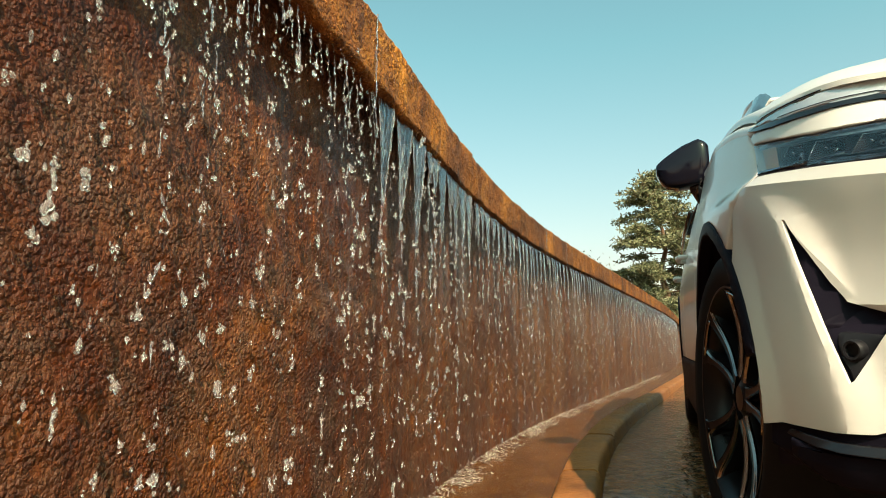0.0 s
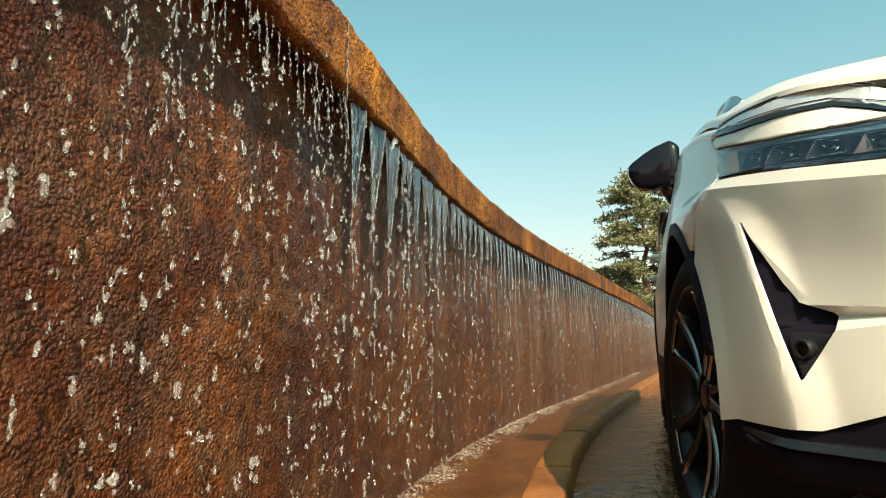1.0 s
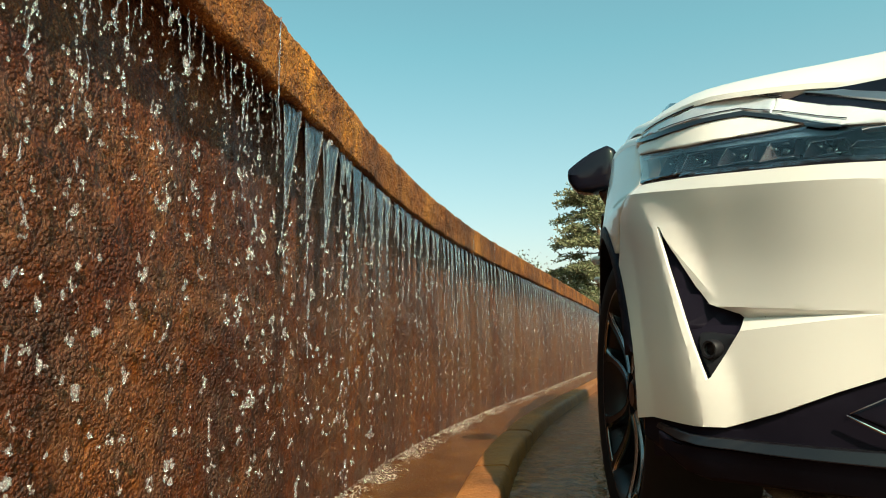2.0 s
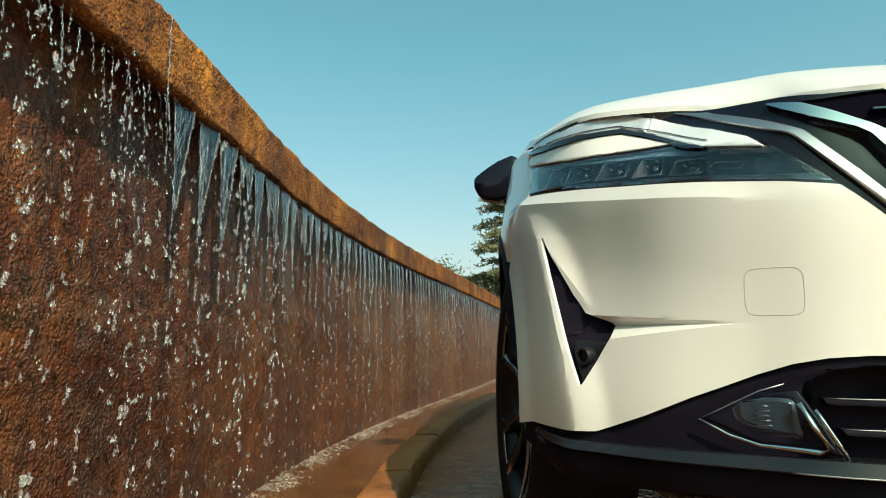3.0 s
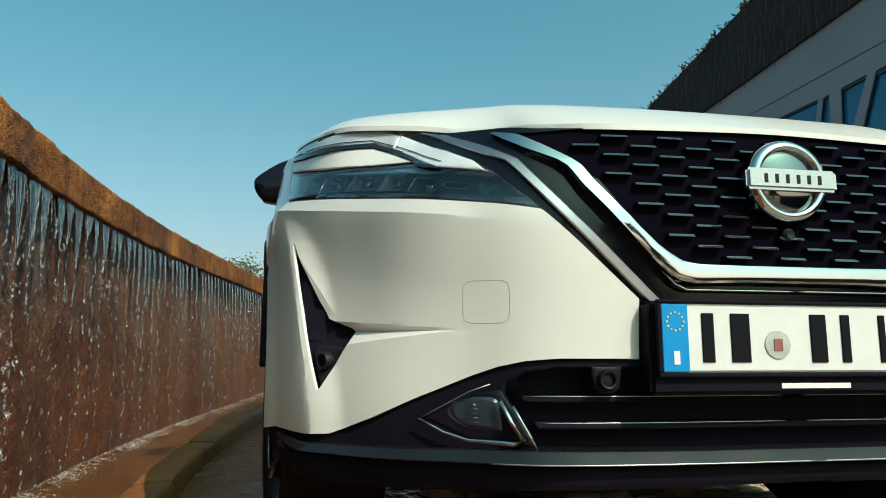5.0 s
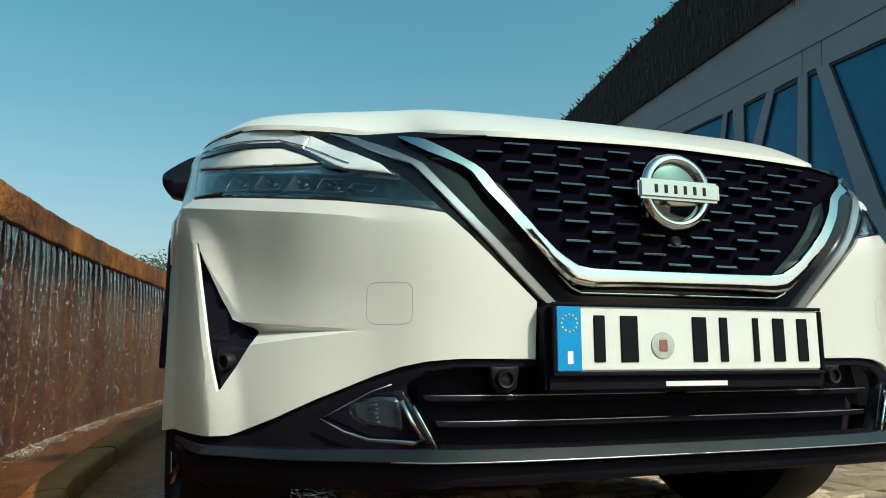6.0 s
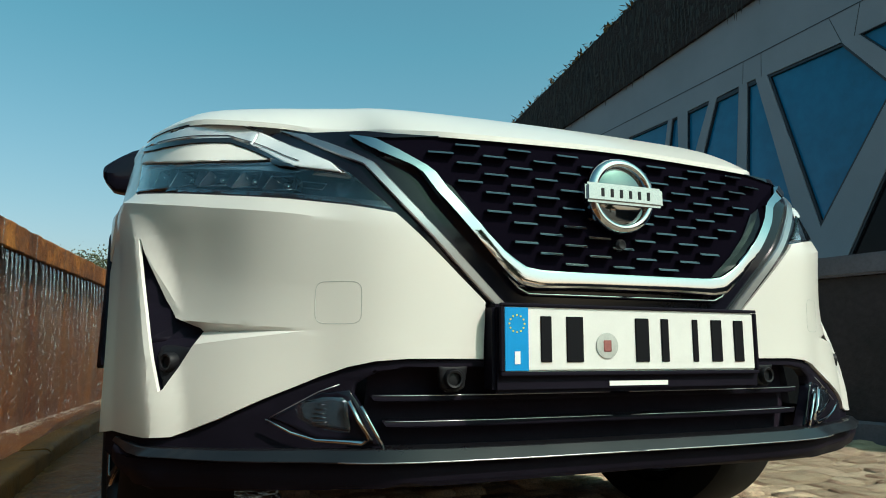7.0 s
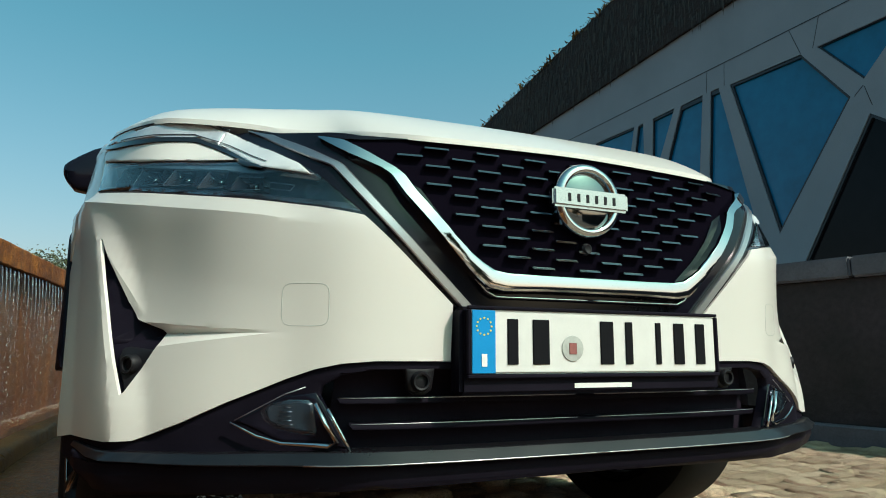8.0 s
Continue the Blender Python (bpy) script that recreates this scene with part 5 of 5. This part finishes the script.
y = -.75
while y < 16:
    x0 = wall_x(y) - .020
    grow = 1.0 if y < 2.5 else 1.0 + (y - 2.5) * .13
    fan = y > .40 and rng.random() < .72
    if fan:
        wide, reach = rng.uniform(.045, .095), rng.choice((.12, .15, .19, .22, .26)) * rng.uniform(.9, 1.1)
        if y < .7:
            wide, reach = rng.uniform(.095, .120), rng.uniform(.26, .31)
        end = y + wide * rng.uniform(-.15, .08)
        sheet(y, wide, end, x0, reach)
        for c in range(int(wide * 110)):
            o = rng.random()
            cord(y + o * wide, end + o * .007, x0 + .003 + rng.gauss(0, .001), reach * rng.uniform(.4, 1.0), rng.uniform(.0003, .0007) * grow ** .5, .85, 12, c % 3 > 0)
        for o in (0, 1):
            cord(y + o * wide, end + o * .004, x0 + .004, reach * 1.03, rng.uniform(.0007, .0014) * grow ** .4, .85, 22)
        rope(end, x0, LIP + .012 - reach * .78, rng.choice((.2, .35, .55, .75, .95, .95)), rng.uniform(.0022, .0046) * grow ** .25)
        step = wide + rng.uniform(.006, .030)
    else:
        reach = rng.uniform(.03, .16)
        end = y + rng.gauss(-.006, .008)
        for c in range(rng.randint(1, 2)):
            cord(y + rng.gauss(0, .004), end, x0, reach, rng.uniform(.0003, .0008) * grow ** .5)
        for c in range(int(reach / .008)):
            q = rng.random()
            drop(dv, df, (x0 + .018 * q ** .5, y + (end - y) * q + rng.gauss(0, .0016), LIP + .012 - reach * 1.3 * q), rng.uniform(.0008, .0026), rng.uniform(.9, 1.7))
        if rng.random() < .45:
            rope(end, x0, LIP - reach * .6, rng.choice((.08, .15, .25, .5, .9)), rng.uniform(.0018, .0038) * grow ** .25)
        step = rng.uniform(.012, .040)
    zz, run = LIP - reach * .9, rng.uniform(.3, 1.0)
    while zz > .05:
        fall = LIP - zz
        zz -= .008 + rng.expovariate(1 / (.040 + .20 * max(0.0, fall - .12))) * grow
        spread = .004 + .030 * fall ** 1.4
        r = min((abs(rng.gauss(.0014, .0013)) + .0007) * grow ** .5, .0038 * grow)
        c = (x0 + .015 + rng.gauss(0, .008 + .025 * fall), end + rng.gauss(0, spread), zz)
        if r > .0028 and y < 1.6:
            clot(c, r * 1.25)
        else:
            drop(dv, df, c, r, rng.uniform(.9, 2.2))
        if rng.random() < .06:
            for k in range(rng.randint(2, 5)):
                drop(dv, df, (c[0], c[1] + rng.gauss(0, .0015), zz - r * 2.2 * k), r * rng.uniform(.5, 1.1), rng.uniform(1.2, 2.4))
    y += step * (1.0 if y < 3 else 1.0 + (y - 3) * .06)
# trickles over the front of the rim
for y in (.33, 3.02, 3.62):
    pts = [(wall_x(y) + .012 + .001 * math.sin(k * 1.7 + y), y + .0012 * math.sin(k * 2.3 + y * 9), TOP - .008 - (TOP - LIP + .04) * k / 14) for k in range(15)]
    strand(tv, tf, pts, [.0016 + .0010 * math.sin(k * 2.1 + y * 5) for k in range(15)], .8)
# free spray over the whole curtain
for k in range(1500):
    y = -.8 + 6.3 * rng.random() ** 1.2
    zz = .06 + .92 * rng.random() ** .9
    drop(dv, df, (wall_x(y) + rng.uniform(-.055, .09), y, zz), abs(rng.gauss(.0007, .0011)) + .0005, rng.uniform(.9, 2.6))
for k in range(420):
    y = -.8 + 2.2 * rng.random()
    clot((wall_x(y) + rng.uniform(-.05, .07), y, .06 + .95 * rng.random()), abs(rng.gauss(.0026, .0016)) + .0012)
water_curtain = mesh_ob("water_curtain", sv, sf, WATER)
tagged(water_curtain, "clear sheets of water pouring from under the rusted rim", "falling water", "", "stuff")
tagged(mesh_ob("water_strands", tv, tf, CORDS), "bright broken strands of falling water", "falling water", "", "stuff")
tagged(mesh_ob("water_drops", dv, df, DROPS), "sparkling water drops falling in front of the wall", "water drops", "", "stuff")
fv, ff = [], []
# ragged patches of foam under the flecks
ylist = list(np.arange(-1.0, 4.0, .006)) + list(np.arange(4.0, 10.0, .03))
NQ = 9
for y in ylist:
    for k in range(NQ):
        q = k / (NQ - 1)
        fv.append((wall_x(y) - .070 + .150 * q + .005 * noise.noise(Vector((y * 60, q * 9, 4))), y, .038 + .010 * noise.noise(Vector((y * 70, q * 6, 2))) + .010 * math.sin(math.pi * (.3 + .7 * q)) - .006 * q))
for j in range(len(ylist) - 1):
    y = ylist[j]
    low = noise.noise(Vector((y * 4, 3, 7))) + .6 * noise.noise(Vector((y * 15, 2, 1)))
    for k in range(NQ - 1):
        q = k / (NQ - 1)
        if low + .9 * noise.noise(Vector((y * 55, q * 7, 9))) + .5 * noise.noise(Vector((y * 150, q * 15, 3))) > -.15 + 1.3 * (q - .25):
            ff.append((j * NQ + k, j * NQ + k + 1, (j + 1) * NQ + k + 1, (j + 1) * NQ + k))
for k in range(2600):
    y = -1.0 + 11 * rng.random() ** 1.5
    if noise.noise(Vector((y * 5, 3, 0))) + noise.noise(Vector((y * 17, 8, 0))) * .6 < rng.uniform(-.5, .5):
        continue
    drop(fv, ff, (wall_x(y) + .015 + rng.gauss(0, .022 + .03 * max(0.0, noise.noise(Vector((y * 9, 1, 5))))), y, .042 + abs(rng.gauss(0, .020))), abs(rng.gauss(.0008, .0012)) + .0006, 1.0)
tagged(mesh_ob("foam_line", fv, ff, FOAM), "white foam where the water strikes the trough", "foam", "", "stuff")

# ---- dark stone wall with coping, on the other side of the yard ----
WX2 = 2.85
stone = tagged(new("wall_yard"), "low dark stone wall with a slate coping and a plinth", "wall", "", "structure")
stone.matrix_world = Matrix.Translation((WX2, 1.6, 0)) @ Matrix.Rotation(radians(10), 4, "Z") @ Matrix.Translation((-WX2, -1.6, 0))
part("wall_body", box_bm((WX2, -9, -.2), (WX2 + .4, 9, .87), .01), DARK_STONE, stone)
part("plinth", box_bm((WX2 - .05, -9, -.2), (WX2, 9, .055), .012), COPING, stone)
y = -9.0
while y < 9:
    part("coping_stone", box_bm((WX2 - .045, y, .865), (WX2 + .45, y + 1.494, .985), .012, 2), COPING, stone)
    y += 1.5

# ---- building with slanting window bars ----
building = thing("building", "pale modern building with slanted window bars and dark planted roof", "building")
FX = 7.0


def facade_place(u, z, off):
    return (FX - off, u, z)


HOLES = [
    [(4.76, 4.30), (5.95, 4.33), (5.31, 1.97), (4.15, 3.49)],
    [(4.52, 4.30), (3.30, 4.30), (3.97, 3.65)],
    [(6.32, 4.36), (6.16, 4.36), (5.55, 1.60), (6.62, 1.60)],
    [(6.95, 4.35), (6.48, 4.36), (6.85, 1.60), (8.20, 1.60)],
    [(7.62, 4.35), (7.10, 4.36), (7.85, 2.95), (7.78, 2.60)],
    [(8.00, 4.34), (7.86, 4.35), (7.90, 3.5), (8.30, 3.2)],
    [(9.25, 4.38), (8.10, 4.36), (8.60, 2.6)],
    [(3.94, 3.21), (5.00, 1.50), (3.10, 1.50), (3.10, 2.6)],
    [(9.45, 4.36), (10.9, 4.36), (9.5, 1.6), (8.95, 1.9)],
]
panel("facade", [(1.2, -.3), (17, -.3), (17, 5.15), (1.2, 5.9)], CONCRETE, building, 0, .30, 3.0, tuple(HOLES), 1, 0, "", facade_place)
part("facade_joint", box_bm((FX - .006, 1.2, 4.700), (FX + .01, 17, 4.712)), FRAME_DARK, building)
for (y0, z0), (y1, z1) in (((4.58, 4.31), (4.46, 4.70)), ((4.76, 4.31), (4.90, 4.70)), ((6.05, 4.35), (6.02, 4.70)), ((6.40, 4.37), (6.36, 4.70)), ((3.97, 3.56), (3.90, 3.30)), ((4.10, 3.48), (3.98, 3.58))):
    mesh_ob("panel_joint", *tube([(FX - .001, y0, z0), (FX - .001, y1, z1)], .004, 5), FRAME_DARK, building)
for h in HOLES:
    cy, cz = sum(p[0] for p in h) / len(h), sum(p[1] for p in h) / len(h)
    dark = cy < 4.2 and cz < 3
    win = panel("window", [(cy + (a - cy) * 1.02, cz + (b - cz) * 1.02) for a, b in h], WINDOW_DARK if dark else WINDOW_SKY, building, -.055, .03, 5.0, (), 1, 0, "window pane coloured near black, without the painted sky reflection" if dark else "window pane with the blue sky reflection put into its colour", facade_place)
    inner = [(cy + (a - cy) * .95, cz + (b - cz) * .95) for a, b in h]
    panel("window_frame", h, FRAME_DARK, win, -.018, .06, 5.0, (inner,), 1, 0, "", facade_place)
# overhanging roof edge, hung with dry plants
vs, fs = [], []
ry = list(np.arange(1, 17.1, .5))
for y in ry:
    lo, hi = 5.834 - .0486 * y, 8.105 - .142 * y
    for x, zz in ((6.94, lo), (6.90, hi), (12, hi + .3), (12, lo + .1)):
        vs.append((x, y, zz))
for i in range(len(ry) - 1):
    for k in range(4):
        l = (k + 1) % 4
        fs.append((i * 4 + k, i * 4 + l, i * 4 + 4 + l, i * 4 + 4 + k))
fs += [(0, 1, 2, 3), tuple((len(ry) - 1) * 4 + k for k in range(4))]
bm = bmesh.new()
bvs = [bm.verts.new(v) for v in vs]
for q in fs:
    bm.faces.new([bvs[i] for i in q])
part("roof", bm, FASCIA, building, "dark overhanging roof edge", False)
part("end_wall", box_bm((FX, 16.7, -.3), (12, 17, 5.2)), CONCRETE, building)


def blades(vs, fs, c, n, size, droop=.2):
    for _ in range(n):
        a, up = rng.uniform(0, 6.283), rng.uniform(-droop, 1.0)
        d = Vector((math.cos(a), math.sin(a), up)).normalized() * size * rng.uniform(.5, 1.3)
        w = Vector((-math.sin(a), math.cos(a), 0)) * size * .16
        p = Vector(c) + Vector((rng.gauss(0, size * .3), rng.gauss(0, size * .3), rng.gauss(0, size * .2)))
        i = len(vs)
        vs += [p - w * .4, p + w * .4, p + d * .6 + w, p + d, p + d * .6 - w]
        fs += [(i, i + 1, i + 2, i + 4), (i + 4, i + 2, i + 3)]


vs, fs = [], []
for k in range(1300):
    y = rng.uniform(3, 16.5)
    hi = 8.105 - .142 * y
    blades(vs, fs, (6.90 + rng.uniform(-.03, .2), y, hi + rng.gauss(-.01, .035)), 5, rng.choice((.03, .05, .05, .08, .13)))
tagged(mesh_ob("roof_plants", vs, fs, DRY_LEAF, None, "dry grasses and weeds along the roof edge"), "", "plants", "", "stuff")
vs, fs = [], []
for k in range(2600):
    y = rng.uniform(3, 16.5)
    lo, hi = 5.834 - .0486 * y, 8.105 - .142 * y
    p = Vector((6.90, y, rng.uniform(lo + .1, hi)))
    i, ln, w = len(vs), rng.uniform(.05, .34), rng.uniform(.004, .014)
    vs += [p, p + Vector((-.015, w, -.02)), p + Vector((-.03, w * .6, -ln)), p + Vector((-.02, -w * .4, -ln * .7))]
    fs.append((i, i + 1, i + 2, i + 3))
tagged(mesh_ob("hanging_roots", vs, fs, leaf_material("dry_stems", (.014, .010, .010), (.045, .033, .026)), None, "dry stems hanging over the dark roof edge"), "", "plants", "", "stuff")


# ---- trees ----
def pine(x, y, height, spread, seed, name="pine_tree", label="tall pine tree with drooping needle-covered boughs"):
    r = random.Random(seed)
    tree = thing(name, label, "tree", "", Matrix.Translation((x, y, -.1)))
    pts = [(r.gauss(0, .05) * k, r.gauss(0, .05) * k, height * k / 9) for k in range(10)]
    trunk = mesh_ob("trunk", *tube(pts, [max(.02, .20 * (1 - k / 9.6)) for k in range(10)], 10), BARK, tree)
    vs, fs, lv, lf = [], [], [], []
    level = height * .16
    while level < height * .98:
        q = level / height
        for _ in range(r.randint(4, 6)):
            a = r.uniform(0, 6.283)
            ln = spread * (1 - q) ** .65 * r.uniform(.55, 1.15) + .25
            b = [Vector((math.cos(a) * ln * t, math.sin(a) * ln * t, level + ln * (.22 * t - .30 * t * t))) for t in (0, .3, .6, 1.0)]
            tv2, tf2 = tube(b, [.035 * (1 - q) + .012, .026, .016, .006], 5)
            i = len(vs)
            vs += tv2
            fs += [tuple(i + k for k in f) for f in tf2]
            for c in range(int(14 + ln * 30)):
                t = r.uniform(.25, 1.05)
                base = b[0].lerp(b[3], t)
                p = base + Vector((r.gauss(0, .18), r.gauss(0, .18), r.gauss(.03, .09)))
                for _ in range(8):
                    d = Vector((r.gauss(0, 1), r.gauss(0, 1), r.gauss(.2, .6))).normalized() * r.uniform(.10, .24)
                    w = d.cross(Vector((r.gauss(0, 1), r.gauss(0, 1), r.gauss(0, 1)))).normalized() * .030
                    i = len(lv)
                    lv += [p, p + d * .6 + w, p + d, p + d * .6 - w]
                    lf.append((i, i + 1, i + 2, i + 3))
        level += height * r.uniform(.028, .05)
    mesh_ob("bough", vs, fs, BARK, trunk)
    mesh_ob("crown", lv, lf, NEEDLE, tree, "grey-green needle clumps", False)
    return tree


def leafy(x, y, height, spread, seed):
    r = random.Random(seed)
    tree = thing("leafy_tree", "broad green tree seen beyond the fountain wall", "tree", "", Matrix.Translation((x, y, -.1)))
    trunk = mesh_ob("trunk", *tube([(0, 0, 0), (.05, 0, height * .3), (.1, .05, height * .6), (.1, 0, height * .85)], [.16, .13, .08, .03], 9), BARK, tree)
    lv, lf, vs, fs = [], [], [], []
    for _ in range(26):
        a, up = r.uniform(0, 6.283), r.uniform(.45, .95)
        c = Vector((math.cos(a) * spread * r.uniform(.1, 1) * (1.1 - up * .5), math.sin(a) * spread * r.uniform(.1, 1) * (1.1 - up * .5), height * up))
        t2, f2 = tube([(.08, 0, height * up * .6), c * .6 + Vector((0, 0, height * up * .3)), c], [.05, .03, .01], 5)
        i = len(vs)
        vs += t2
        fs += [tuple(i + k for k in f) for f in f2]
        for _ in range(170):
            p = c + Vector((r.gauss(0, .38), r.gauss(0, .38), r.gauss(0, .26)))
            d = Vector((r.gauss(0, 1), r.gauss(0, 1), r.gauss(0, 1))).normalized() * r.uniform(.05, .11)
            w = d.cross(Vector((r.gauss(0, 1), r.gauss(0, 1), r.gauss(0, 1)))).normalized() * .04
            i = len(lv)
            lv += [p, p + d * .5 + w, p + d, p + d * .5 - w]
            lf.append((i, i + 1, i + 2, i + 3))
    mesh_ob("limb", vs, fs, BARK, trunk)
    mesh_ob("crown", lv, lf, LEAF, tree, "", False)
    return tree


pine(-.9, 30, 8.6, 3.9, 3)
leafy(-4.15, 25.5, 4.0, 1.0, 8)
leafy(-6.2, 27.5, 3.5, 1.2, 9)
# trees that stand behind the viewer and show in the chrome and the glass
for k, (x, y, h) in enumerate(((-7, -24, 9), (3, -28, 11), (9, -22, 8))):
    pine(x, y, h, 2.8, 20 + k)

# ---- paving setts ----
setts = tagged(new("pavement"), "small worn brown setts laid in wavy rows", "paving", "", "structure")
rng = random.Random(7)
SETT_MESHES = []
for k in range(8):
    bm = box_bm((-.5, -.5, -1), (.5, .5, 0), 0)
    top = [v for v in bm.verts if v.co.z > -.5]
    for v in bm.verts:
        v.co.x += rng.uniform(-.06, .06)
        v.co.y += rng.uniform(-.06, .06)
    bmesh.ops.bevel(bm, geom=[e for e in bm.edges if all(v.co.z > -.5 for v in e.verts)], offset=.055, segments=2, affect="EDGES")
    for v in bm.verts:
        if v.co.z > -.3:
            v.co.z += rng.uniform(-.07, .07)
    me = bpy.data.meshes.new("sett")
    bm.to_mesh(me)
    bm.free()
    me.materials.append(SETT)
    me.polygons.foreach_set("use_smooth", [True] * len(me.polygons))
    SETT_MESHES.append(me)
SETT_DATA = [([v.co.copy() for v in me.vertices], [tuple(p.vertices) for p in me.polygons]) for me in SETT_MESHES]
singles, jv, jf = 0, [], []
row = 0
y = -3.0
while y < 9.0:
    x = -.46 + (row % 2) * .05
    while x < 2.62 + (1.6 - y) * .12:
        w, d = rng.uniform(.095, .150), .096
        wave = .03 * math.sin(x * 2.2 + row * .05)
        sx, sy, hgt = w - .008, d - .008, .035
        px, py, pz = x + w / 2, y + wave + rng.gauss(0, .003), ground_z(x + w / 2) + .008 + rng.gauss(0, .0045)
        m = Matrix.Translation((px, py, pz)) @ Matrix.Rotation(rng.gauss(0, .035), 4, "Z") @ Matrix.Rotation(rng.gauss(0, .035), 4, "X") @ Matrix.Rotation(rng.gauss(0, .03), 4, "Y") @ Matrix.Diagonal((sx, sy, hgt, 1))
        k = rng.randrange(8)
        if singles < 300 and 1.3 < px < 2.75 and .45 < py < 2.2:
            ob = new("sett", SETT_MESHES[k])
            ob.parent = setts
            ob.matrix_local = m
            singles += 1
        else:
            i = len(jv)
            jv += [m @ c for c in SETT_DATA[k][0]]
            jf += [tuple(i + q for q in f) for f in SETT_DATA[k][1]]
        x += w
    y += .096
    row += 1
rest = mesh_ob("more_setts", jv, jf, SETT, setts)
rest["kind"] = "stuff"
